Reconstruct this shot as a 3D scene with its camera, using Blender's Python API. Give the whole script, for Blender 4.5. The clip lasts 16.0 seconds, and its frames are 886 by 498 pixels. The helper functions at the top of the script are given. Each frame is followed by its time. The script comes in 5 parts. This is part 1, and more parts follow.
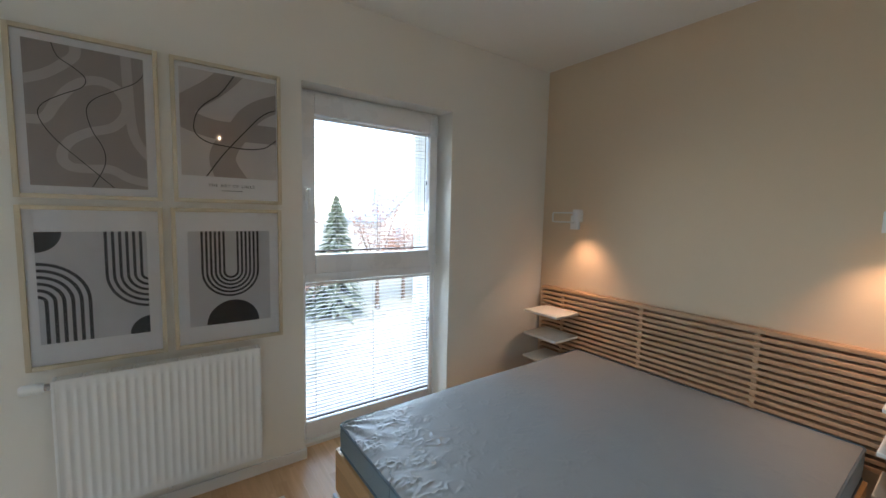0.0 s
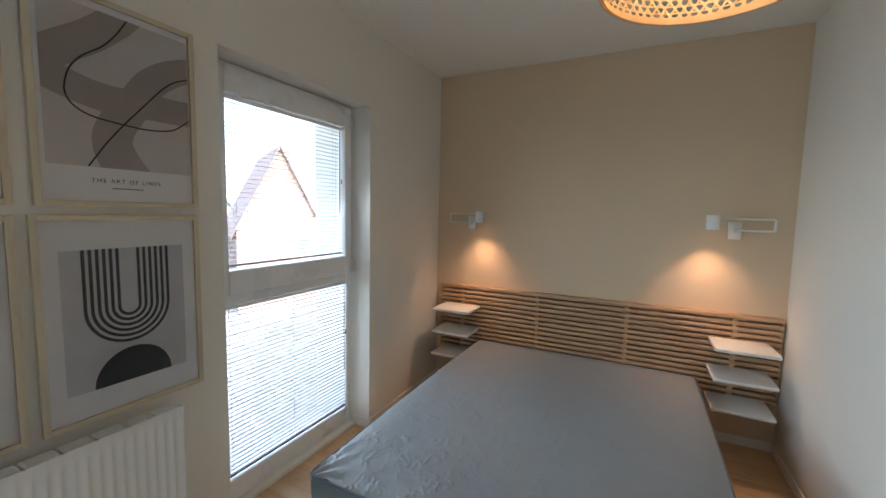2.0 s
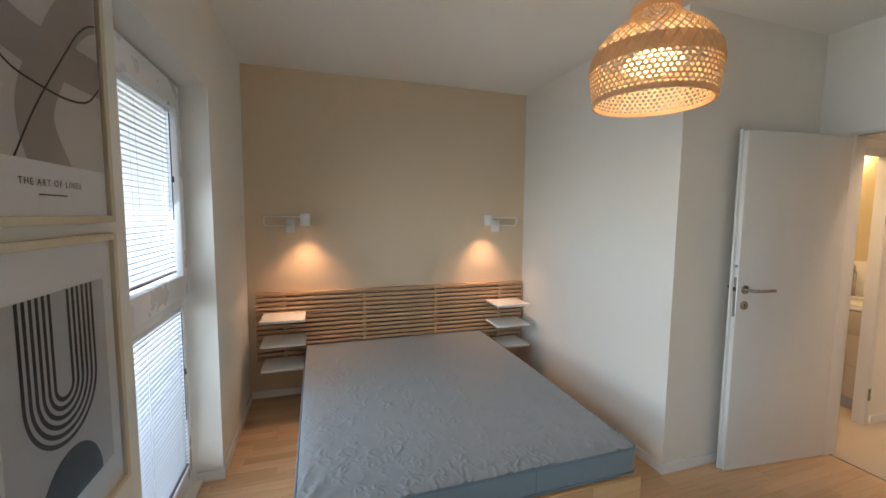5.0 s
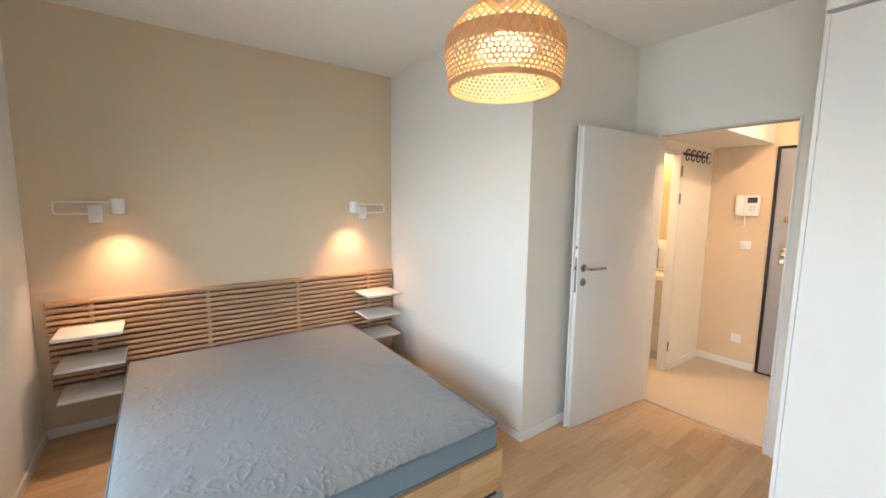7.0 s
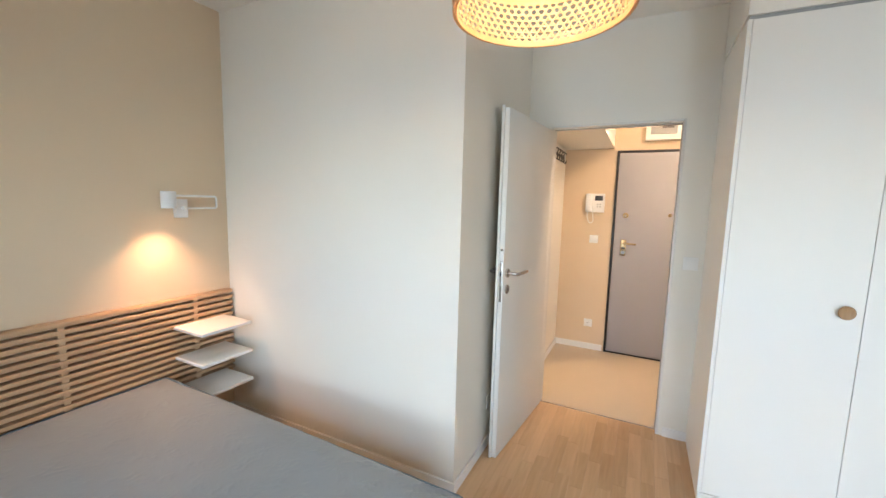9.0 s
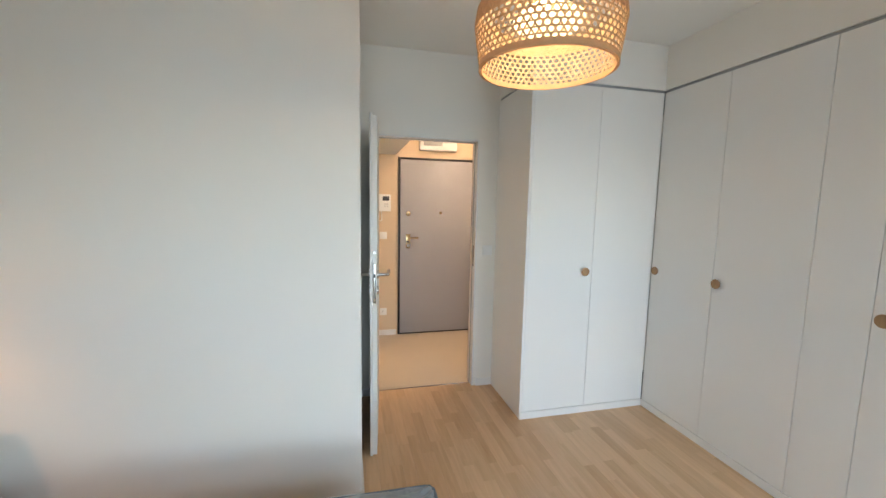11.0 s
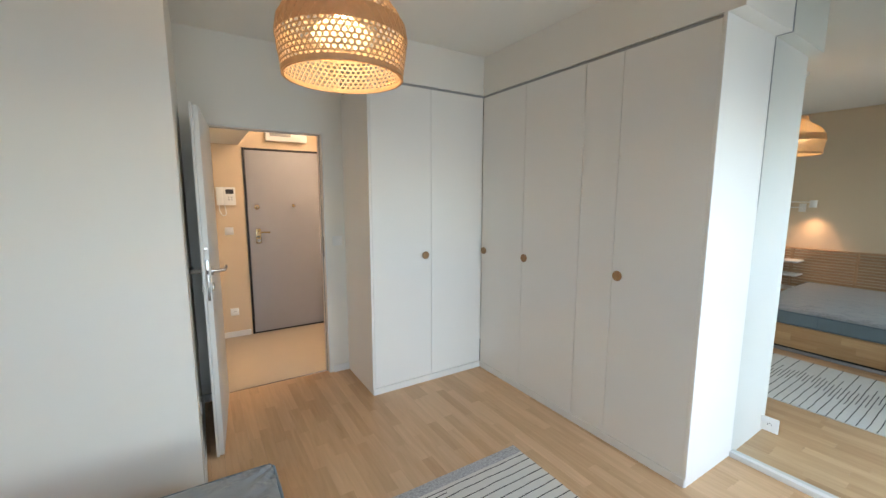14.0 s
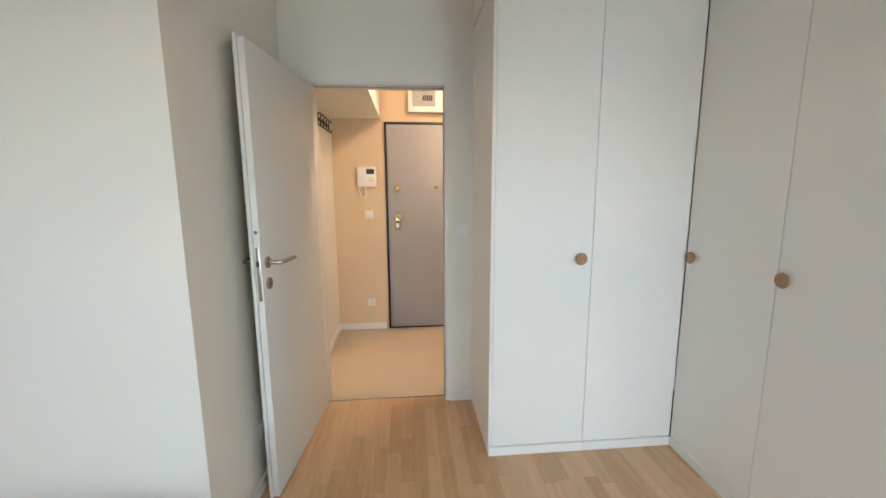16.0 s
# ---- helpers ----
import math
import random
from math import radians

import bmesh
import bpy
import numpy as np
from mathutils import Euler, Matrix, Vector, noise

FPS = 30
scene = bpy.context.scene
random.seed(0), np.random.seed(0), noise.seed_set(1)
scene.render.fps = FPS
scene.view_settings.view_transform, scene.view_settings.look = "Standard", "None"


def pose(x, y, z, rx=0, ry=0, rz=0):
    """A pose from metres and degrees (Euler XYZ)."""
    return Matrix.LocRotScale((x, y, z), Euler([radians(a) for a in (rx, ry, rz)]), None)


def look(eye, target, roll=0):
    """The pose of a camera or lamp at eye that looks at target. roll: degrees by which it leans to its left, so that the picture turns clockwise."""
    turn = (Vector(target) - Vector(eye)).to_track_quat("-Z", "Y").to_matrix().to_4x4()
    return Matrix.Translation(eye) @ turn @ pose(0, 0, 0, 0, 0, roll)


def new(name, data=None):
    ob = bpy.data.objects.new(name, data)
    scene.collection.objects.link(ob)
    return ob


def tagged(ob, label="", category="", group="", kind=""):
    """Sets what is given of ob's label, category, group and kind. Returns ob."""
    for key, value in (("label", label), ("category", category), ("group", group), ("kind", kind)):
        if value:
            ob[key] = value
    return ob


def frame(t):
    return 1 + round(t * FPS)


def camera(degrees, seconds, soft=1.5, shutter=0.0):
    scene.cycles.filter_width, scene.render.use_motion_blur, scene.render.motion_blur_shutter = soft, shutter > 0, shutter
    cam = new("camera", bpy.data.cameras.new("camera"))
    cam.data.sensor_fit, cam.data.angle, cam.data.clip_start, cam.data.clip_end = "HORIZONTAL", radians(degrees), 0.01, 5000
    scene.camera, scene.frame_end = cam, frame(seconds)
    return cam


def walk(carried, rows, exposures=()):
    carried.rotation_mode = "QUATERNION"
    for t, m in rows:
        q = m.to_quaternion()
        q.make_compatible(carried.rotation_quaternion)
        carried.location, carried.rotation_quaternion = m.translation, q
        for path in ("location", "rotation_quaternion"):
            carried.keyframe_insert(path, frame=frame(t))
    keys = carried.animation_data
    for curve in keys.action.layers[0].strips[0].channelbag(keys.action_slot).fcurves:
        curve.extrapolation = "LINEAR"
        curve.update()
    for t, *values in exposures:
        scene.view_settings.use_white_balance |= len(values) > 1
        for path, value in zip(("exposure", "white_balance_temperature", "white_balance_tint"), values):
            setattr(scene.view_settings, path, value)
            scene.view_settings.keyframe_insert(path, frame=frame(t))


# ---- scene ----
cam = camera(96.9, 16.0)
EXPOSURES = [(0.0, 3.00, 6600, 12), (3.0, 2.97, 6950, 14), (5.5, 3.35, 7050, 15), (6.5, 3.74, 7050, 15), (7.5, 4.03, 7100, 15), (9.0, 3.90, 6900, 14), (10.0, 3.55, 6800, 13), (12.5, 3.53, 6900, 13), (14.5, 3.37, 7050, 13), (16.0, 3.56, 7050, 13)]
PATH = [
    (0, (0.708, 0.504, 1.463), (1.868, 2.124, 1.285), 1.3),
    (0.5, (0.583, 0.602, 1.465), (1.94, 2.062, 1.297), 1.4),
    (1, (0.396, 0.76, 1.482), (1.916, 2.05, 1.315), 1.4),
    (1.5, (0.258, 0.964, 1.489), (1.908, 2.08, 1.314), 1.3),
    (2, (0.26, 1.155, 1.494), (2.042, 2.045, 1.312), 1.2),
    (2.5, (0.259, 1.354, 1.502), (2.146, 1.991, 1.319), 1.2),
    (3, (0.206, 1.585, 1.517), (2.166, 1.936, 1.333), 1.2),
    (3.2, (0.192, 1.646, 1.500), (2.169, 1.898, 1.327), 1.1),
    (5.3, (-0.078, 2.250, 1.532), (1.787, 1.550, 1.342), 0.5),
    (5.5, (-0.099, 2.244, 1.542), (1.745, 1.498, 1.342), 0.5),
    (6, (-0.139, 2.232, 1.529), (1.647, 1.358, 1.318), 0.5),
    (6.5, (-0.099, 2.181, 1.519), (1.61, 1.165, 1.3), 0.6),
    (7, (0.045, 2.11, 1.516), (1.653, 0.943, 1.282), 0.7),
    (7.5, (0.22, 2.036, 1.489), (1.748, 0.766, 1.26), 0.8),
    (8, (0.451, 2.011, 1.495), (1.858, 0.611, 1.254), 1.1),
    (8.5, (0.67, 2.02, 1.501), (1.849, 0.422, 1.262), 1.4),
    (9, (0.891, 2.005, 1.493), (1.787, 0.232, 1.257), 1.4),
    (9.5, (1.095, 2.013, 1.504), (1.673, 0.112, 1.277), 1.3),
    (10, (1.329, 2.085, 1.513), (1.574, 0.113, 1.287), 1.4),
    (10.2, (1.445, 2.099, 1.520), (1.510, 0.114, 1.286), 1.3),
    (12.3, (1.810, 2.424, 1.528), (0.929, 0.643, 1.301), 0.9),
    (12.5, (1.788, 2.46, 1.531), (0.859, 0.704, 1.298), 0.9),
    (13, (1.751, 2.493, 1.537), (0.697, 0.81, 1.296), 0.8),
    (13.5, (1.719, 2.49, 1.536), (0.636, 0.827, 1.285), 0.5),
    (14, (1.597, 2.445, 1.527), (0.548, 0.763, 1.261), 0.1),
    (14.5, (1.404, 2.374, 1.504), (0.534, 0.595, 1.23), -0.4),
    (15, (1.232, 2.208, 1.452), (0.573, 0.342, 1.165), -0.1),
    (15.5, (1.056, 1.941, 1.453), (0.626, 0.011, 1.153), -0.4),
    (16, (0.936, 1.618, 1.423), (0.767, -0.35, 1.111), -0.3),
]
walk(cam, [(t, look(eye, target, roll)) for t, eye, target, roll in PATH],
     exposures=EXPOSURES)

# ---- light ----
world = bpy.data.worlds.new("sky")
scene.world = world
world.use_nodes = True
wn = world.node_tree.nodes
sky = wn.new("ShaderNodeTexSky")
sky.sky_type = "NISHITA"
sky.sun_disc = False
sky.sun_elevation, sky.sun_rotation = radians(48), radians(200)
sky.air_density, sky.dust_density, sky.ozone_density = 1.0, 1.3, 1.0
world.node_tree.links.new(sky.outputs[0], wn["Background"].inputs[0])
wn["Background"].inputs[1].default_value = 0.13
sun_data = bpy.data.lights.new("sun", "SUN")
sun_data.energy, sun_data.angle, sun_data.color = 0.9, radians(30), (1.0, 0.96, 0.9)
sun = new("sun", sun_data)
sun.matrix_world = look((-6, -14, 14), (0, 0, 0))


SPOT_W, BULB_E, BATH_E, HALL_E, DAY_W = 2.2, 3.8, 4.0, 7.3, 2.3


# ---- materials ----
def material(name, color, rough=0.5, metal=0.0, vary=0.06, scale=6.0, bump=0.05, bump_scale=150.0, spec=0.5, sheen=0.0, coat=0.0):
    """A surface whose colour drifts softly at two scales, with a fine relief."""
    m = bpy.data.materials.new(name)
    m.use_nodes = True
    nt = m.node_tree
    b = nt.nodes["Principled BSDF"]
    b.inputs["Roughness"].default_value = rough
    b.inputs["Metallic"].default_value = metal
    b.inputs["Specular IOR Level"].default_value = spec
    b.inputs["Sheen Weight"].default_value = sheen
    b.inputs["Coat Weight"].default_value = coat
    co = nt.nodes.new("ShaderNodeNewGeometry")
    n1 = nt.nodes.new("ShaderNodeTexNoise")
    n1.inputs["Scale"].default_value, n1.inputs["Detail"].default_value = scale, 5
    nt.links.new(co.outputs["Position"], n1.inputs["Vector"])
    mix = nt.nodes.new("ShaderNodeMix")
    mix.data_type = "RGBA"
    lo = [max(0, c * (1 - vary)) for c in color]
    hi = [min(1, c * (1 + vary)) for c in color]
    mix.inputs[6].default_value, mix.inputs[7].default_value = (*lo, 1), (*hi, 1)
    nt.links.new(n1.outputs["Fac"], mix.inputs[0])
    nt.links.new(mix.outputs[2], b.inputs["Base Color"])
    if bump:
        n2 = nt.nodes.new("ShaderNodeTexNoise")
        n2.inputs["Scale"].default_value, n2.inputs["Detail"].default_value = bump_scale, 4
        nt.links.new(co.outputs["Position"], n2.inputs["Vector"])
        bp = nt.nodes.new("ShaderNodeBump")
        bp.inputs["Strength"].default_value, bp.inputs["Distance"].default_value = bump, 0.003
        nt.links.new(n2.outputs["Fac"], bp.inputs["Height"])
        nt.links.new(bp.outputs[0], b.inputs["Normal"])
        rr = nt.nodes.new("ShaderNodeMapRange")
        rr.inputs[3].default_value, rr.inputs[4].default_value = max(0.02, rough - 0.04), min(1, rough + 0.04)
        nt.links.new(n1.outputs["Fac"], rr.inputs[0])
        nt.links.new(rr.outputs[0], b.inputs["Roughness"])
    return m


def wood(name, dark, light, along="Y", rough=0.4, piece=0.5, fine=1.0):
    """Oak with long grain along one axis; each object takes its own tone."""
    m = bpy.data.materials.new(name)
    m.use_nodes = True
    nt = m.node_tree
    b = nt.nodes["Principled BSDF"]
    co = nt.nodes.new("ShaderNodeTexCoord")
    info = nt.nodes.new("ShaderNodeObjectInfo")
    geo = nt.nodes.new("ShaderNodeNewGeometry")
    tone = nt.nodes.new("ShaderNodeMath")
    tone.operation = "ADD"
    nt.links.new(info.outputs["Random"], tone.inputs[0])
    nt.links.new(geo.outputs["Random Per Island"], tone.inputs[1])
    fr = nt.nodes.new("ShaderNodeMath")
    fr.operation = "FRACT"
    nt.links.new(tone.outputs[0], fr.inputs[0])
    shift = nt.nodes.new("ShaderNodeVectorMath")
    shift.operation = "MULTIPLY_ADD"
    shift.inputs[1].default_value = (37, 53, 29)
    nt.links.new(fr.outputs[0], shift.inputs[0])
    nt.links.new(co.outputs["Object"], shift.inputs[2])
    mp = nt.nodes.new("ShaderNodeMapping")
    k = {"X": (3, 40, 40), "Y": (40, 3, 40), "Z": (40, 40, 3)}[along]
    mp.inputs["Scale"].default_value = [v * fine for v in k]
    nt.links.new(shift.outputs[0], mp.inputs["Vector"])
    n1 = nt.nodes.new("ShaderNodeTexNoise")
    n1.inputs["Scale"].default_value, n1.inputs["Detail"].default_value, n1.inputs["Distortion"].default_value = 1.0, 6, 0.8
    nt.links.new(mp.outputs[0], n1.inputs["Vector"])
    f1 = nt.nodes.new("ShaderNodeMath")
    f1.operation = "MULTIPLY_ADD"
    f1.inputs[1].default_value, f1.inputs[2].default_value = piece, -piece / 2
    nt.links.new(fr.outputs[0], f1.inputs[0])
    f2 = nt.nodes.new("ShaderNodeMath")
    f2.use_clamp = True
    nt.links.new(f1.outputs[0], f2.inputs[0])
    nt.links.new(n1.outputs["Fac"], f2.inputs[1])
    mix = nt.nodes.new("ShaderNodeMix")
    mix.data_type = "RGBA"
    mix.inputs[6].default_value, mix.inputs[7].default_value = (*dark, 1), (*light, 1)
    nt.links.new(f2.outputs[0], mix.inputs[0])
    nt.links.new(mix.outputs[2], b.inputs["Base Color"])
    rr = nt.nodes.new("ShaderNodeMapRange")
    rr.inputs[3].default_value, rr.inputs[4].default_value = rough - 0.08, rough + 0.1
    nt.links.new(n1.outputs["Fac"], rr.inputs[0])
    nt.links.new(rr.outputs[0], b.inputs["Roughness"])
    bp = nt.nodes.new("ShaderNodeBump")
    bp.inputs["Strength"].default_value, bp.inputs["Distance"].default_value = 0.12, 0.001
    nt.links.new(n1.outputs["Fac"], bp.inputs["Height"])
    nt.links.new(bp.outputs[0], b.inputs["Normal"])
    return m


def glow(name, color, strength):
    m = bpy.data.materials.new(name)
    m.use_nodes = True
    b = m.node_tree.nodes["Principled BSDF"]
    b.inputs["Base Color"].default_value = (*color, 1)
    b.inputs["Emission Color"].default_value = (*color, 1)
    b.inputs["Emission Strength"].default_value = strength
    return m


def frosted(name, color, strength, open_share):
    """A lit opal bulb: part of the lamp inside shines straight through."""
    m = glow(name, color, strength)
    nt = m.node_tree
    b, tr, mx = nt.nodes["Principled BSDF"], nt.nodes.new("ShaderNodeBsdfTransparent"), nt.nodes.new("ShaderNodeMixShader")
    mx.inputs[0].default_value = open_share
    nt.links.new(b.outputs[0], mx.inputs[1])
    nt.links.new(tr.outputs[0], mx.inputs[2])
    nt.links.new(mx.outputs[0], nt.nodes["Material Output"].inputs[0])
    return m


def clear(name, ior=1.45, tint=(1, 1, 1)):
    """Thin clear glass: straight through, with Fresnel gloss."""
    m = bpy.data.materials.new(name)
    m.use_nodes = True
    nt = m.node_tree
    nt.nodes.remove(nt.nodes["Principled BSDF"])
    tr, gl = nt.nodes.new("ShaderNodeBsdfTransparent"), nt.nodes.new("ShaderNodeBsdfGlossy")
    tr.inputs[0].default_value = (*tint, 1)
    gl.inputs["Roughness"].default_value = 0.02
    fr, mx = nt.nodes.new("ShaderNodeFresnel"), nt.nodes.new("ShaderNodeMixShader")
    fr.inputs[0].default_value = ior
    nt.links.new(fr.outputs[0], mx.inputs[0])
    nt.links.new(tr.outputs[0], mx.inputs[1])
    nt.links.new(gl.outputs[0], mx.inputs[2])
    nt.links.new(mx.outputs[0], nt.nodes["Material Output"].inputs[0])
    return m


def leafy(name, color, through_color, share=0.45, rough=0.6):
    """Thin stuff that lets part of the light through."""
    m = bpy.data.materials.new(name)
    m.use_nodes = True
    nt = m.node_tree
    b = nt.nodes["Principled BSDF"]
    b.inputs["Roughness"].default_value = rough
    co = nt.nodes.new("ShaderNodeTexCoord")
    n1 = nt.nodes.new("ShaderNodeTexNoise")
    n1.inputs["Scale"].default_value = 40
    nt.links.new(co.outputs["Object"], n1.inputs["Vector"])
    mix = nt.nodes.new("ShaderNodeMix")
    mix.data_type = "RGBA"
    mix.inputs[6].default_value = (*[c * 0.75 for c in color], 1)
    mix.inputs[7].default_value = (*[min(1, c * 1.2) for c in color], 1)
    nt.links.new(n1.outputs["Fac"], mix.inputs[0])
    nt.links.new(mix.outputs[2], b.inputs["Base Color"])
    t, mx = nt.nodes.new("ShaderNodeBsdfTranslucent"), nt.nodes.new("ShaderNodeMixShader")
    t.inputs[0].default_value = (*through_color, 1)
    mx.inputs[0].default_value = share
    nt.links.new(b.outputs[0], mx.inputs[1])
    nt.links.new(t.outputs[0], mx.inputs[2])
    nt.links.new(mx.outputs[0], nt.nodes["Material Output"].inputs[0])
    return m


WHITE_WALL = material("white wall paint", (0.80, 0.77, 0.703), 0.85, vary=0.03, scale=1.5, bump=0.12, bump_scale=260, spec=0.25)
BEIGE_WALL = material("beige wall paint", (0.70, 0.555, 0.395), 0.85, vary=0.04, scale=1.2, bump=0.12, bump_scale=260, spec=0.25)
CEILING = material("ceiling paint", (0.85, 0.83, 0.775), 0.9, vary=0.02, scale=1.5, bump=0.08, bump_scale=260, spec=0.2)
TRIM = material("white trim", (0.80, 0.79, 0.77), 0.35, vary=0.02, scale=8, bump=0.03)
PVC = material("white window plastic", (0.87, 0.875, 0.88), 0.28, vary=0.02, bump=0.02)
LACQUER = material("white wardrobe laminate", (0.86, 0.842, 0.80), 0.45, vary=0.012, scale=1.2, bump=0.04, bump_scale=400, spec=0.35)
DOOR_WHITE = material("white door laminate", (0.72, 0.705, 0.67), 0.4, vary=0.015, scale=2, bump=0.05, bump_scale=300)
ENAMEL = material("white radiator enamel", (0.80, 0.80, 0.78), 0.3, vary=0.015, bump=0.02)
SHELF_WHITE = material("white shelf", (0.80, 0.79, 0.76), 0.4, vary=0.02, bump=0.02)
STEEL = material("brushed steel", (0.46, 0.44, 0.42), 0.24, 1.0, bump=0.05, bump_scale=500)
BRASS = material("brushed brass", (0.50, 0.38, 0.22), 0.25, 1.0, bump=0.05, bump_scale=400)
BLACK = material("black metal", (0.012, 0.012, 0.013), 0.4, vary=0.1, bump=0.03)
DARK = material("dark plastic", (0.03, 0.03, 0.035), 0.45, bump=0.02)
GAP = material("dark gap", (0.05, 0.05, 0.05), 0.8)
PLASTIC = material("white plastic", (0.82, 0.82, 0.80), 0.3, vary=0.01, bump=0.02)
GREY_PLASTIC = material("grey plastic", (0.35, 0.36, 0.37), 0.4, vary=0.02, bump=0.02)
GREY_DOOR = material("grey door foil", (0.36, 0.36, 0.385), 0.5, vary=0.03, scale=3, bump=0.05, bump_scale=300)
HALL_FLOOR = material("beige vinyl", (0.52, 0.44, 0.35), 0.4, vary=0.05, scale=4, bump=0.05, bump_scale=200)
PARQUET = wood("oak parquet", (0.49, 0.285, 0.145), (0.73, 0.48, 0.28), "Y", 0.31, 0.6)
PARQUET_X = wood("oak cladding", (0.46, 0.26, 0.115), (0.70, 0.455, 0.238), "Y", 0.4, 0.75)
PARQUET_SIDE = wood("oak side cladding", (0.46, 0.26, 0.115), (0.70, 0.455, 0.238), "X", 0.4, 0.75)
SLAT_OAK = wood("oiled oak slats", (0.44, 0.265, 0.145), (0.59, 0.39, 0.235), "Y", 0.5, 0.3)
KNOB_OAK = wood("oak knob", (0.30, 0.16, 0.07), (0.45, 0.27, 0.13), "Z", 0.45, 0.2, 3)
FRAME_WOOD = wood("pale frame wood", (0.55, 0.47, 0.33), (0.66, 0.57, 0.42), "Z", 0.5, 0.2)
GLASS = clear("window glass", 1.45, (0.85, 0.86, 0.87))
PICTURE_GLASS = clear("picture glass", 1.45)
MIRROR = material("mirror silver", (0.80, 0.83, 0.82), 0.01, 1.0, vary=0.0, bump=0)
MIRROR.node_tree.nodes["Principled BSDF"].inputs["Roughness"].default_value = 0.005


# ---- builders ----
ORIGIN = {}


def box(bm, x0, x1, y0, y1, z0, z1, bevel=0.0, seg=2):
    """A block between two corners, with rounded edges if asked."""
    vs = [bm.verts.new((x, y, z)) for z in (z0, z1) for y in (y0, y1) for x in (x0, x1)]
    fs = [bm.faces.new([vs[i] for i in q]) for q in ((0, 2, 3, 1), (4, 5, 7, 6), (0, 1, 5, 4), (2, 6, 7, 3), (0, 4, 6, 2), (1, 3, 7, 5))]
    if bevel:
        es = list({e for f in fs for e in f.edges})
        bmesh.ops.bevel(bm, geom=es, offset=bevel, segments=seg, affect="EDGES", profile=0.5)
    return bm


def sheet_y(x0, x1, y, z0, z1):
    """A single pane that faces the room (-y)."""
    bm = bmesh.new()
    bm.faces.new([bm.verts.new(c) for c in ((x0, y, z0), (x1, y, z0), (x1, y, z1), (x0, y, z1))])
    return bm


def blocks(*dims, bevel=0.0, seg=2):
    bm = bmesh.new()
    for d in dims:
        box(bm, *d, bevel=bevel, seg=seg)
    return bm


def rod(bm, a, b, r, sides=16, r2=None):
    """A round bar from a to b."""
    a, b = Vector(a), Vector(b)
    m = Matrix.Translation((a + b) / 2) @ (b - a).to_track_quat("Z", "Y").to_matrix().to_4x4()
    bmesh.ops.create_cone(bm, cap_ends=True, segments=sides, radius1=r, radius2=r if r2 is None else r2, depth=(b - a).length, matrix=m)
    return bm


def lathe(bm, profile, centre, sides=48, axis="Z"):
    """A body turned round an axis; profile holds (radius, height) pairs."""
    rings = []
    for r, h in profile:
        ring = []
        for i in range(sides):
            a = 2 * math.pi * i / sides
            c, s = r * math.cos(a), r * math.sin(a)
            p = {"Z": (c, s, h), "X": (h, c, s), "Y": (s, h, c)}[axis]
            ring.append(bm.verts.new(Vector(centre) + Vector(p)))
        rings.append(ring)
    for lo, hi in zip(rings, rings[1:]):
        for i in range(sides):
            j = (i + 1) % sides
            bm.faces.new((lo[i], lo[j], hi[j], hi[i]))
    bm.faces.new(rings[0][::-1])
    bm.faces.new(rings[-1])
    return bm


def tube(bm, points, r, sides=10, closed=False):
    """A round tube along points."""
    pts = [Vector(p) for p in points]
    n, rings = len(pts), []
    up = Vector((0.13, 0.31, 0.94)).normalized()
    for i, p in enumerate(pts):
        a = pts[(i - 1) % n] if closed or i else p
        b = pts[(i + 1) % n] if closed or i < n - 1 else p
        d = (b - a).normalized()
        u = d.cross(up).normalized()
        v = d.cross(u)
        rings.append([bm.verts.new(p + r * (math.cos(2 * math.pi * k / sides) * u + math.sin(2 * math.pi * k / sides) * v)) for k in range(sides)])
    for i in range(n if closed else n - 1):
        lo, hi = rings[i], rings[(i + 1) % n]
        for k in range(sides):
            bm.faces.new((lo[k], lo[(k + 1) % sides], hi[(k + 1) % sides], hi[k]))
    if not closed:
        bm.faces.new(rings[0][::-1])
        bm.faces.new(rings[-1])
    return bm


def smooth_path(points, steps=10):
    """A Catmull-Rom line through points."""
    p = [Vector(q) for q in points]
    p = [2 * p[0] - p[1]] + p + [2 * p[-1] - p[-2]]
    out = []
    for i in range(1, len(p) - 2):
        for s in range(steps):
            t = s / steps
            out.append(0.5 * (2 * p[i] + (p[i + 1] - p[i - 1]) * t + (2 * p[i - 1] - 5 * p[i] + 4 * p[i + 1] - p[i + 2]) * t * t
                              + (3 * p[i] - p[i - 1] - 3 * p[i + 1] + p[i + 2]) * t ** 3))
    return out + [p[-2]]


def mesh_of(bm, name, mat, smooth=False):
    if len(bm.faces) > 1:
        bmesh.ops.recalc_face_normals(bm, faces=bm.faces)
    me = bpy.data.meshes.new(name)
    bm.to_mesh(me)
    bm.free()
    me.materials.append(mat)
    if smooth:
        flat = [max(abs(c) for c in f.normal) > 0.9999 and f.area > 0.0002 for f in me.polygons]
        me.polygons.foreach_set("use_smooth", [not f for f in flat])
        me.set_sharp_from_angle(angle=radians(35))
    return me


def structure(name, bm, mat, label, category, smooth=False):
    return tagged(new(name, mesh_of(bm, name, mat, smooth)), label, category, kind="structure")


def thing(name, at, label, category, group="", kind=""):
    """An Empty at the base of a thing; its parts are given in the room's own coordinates."""
    ob = new(name)
    ob.location = at
    ob.empty_display_size = 0.05
    ORIGIN[ob] = Vector(at)
    return tagged(ob, label, category, group, kind)


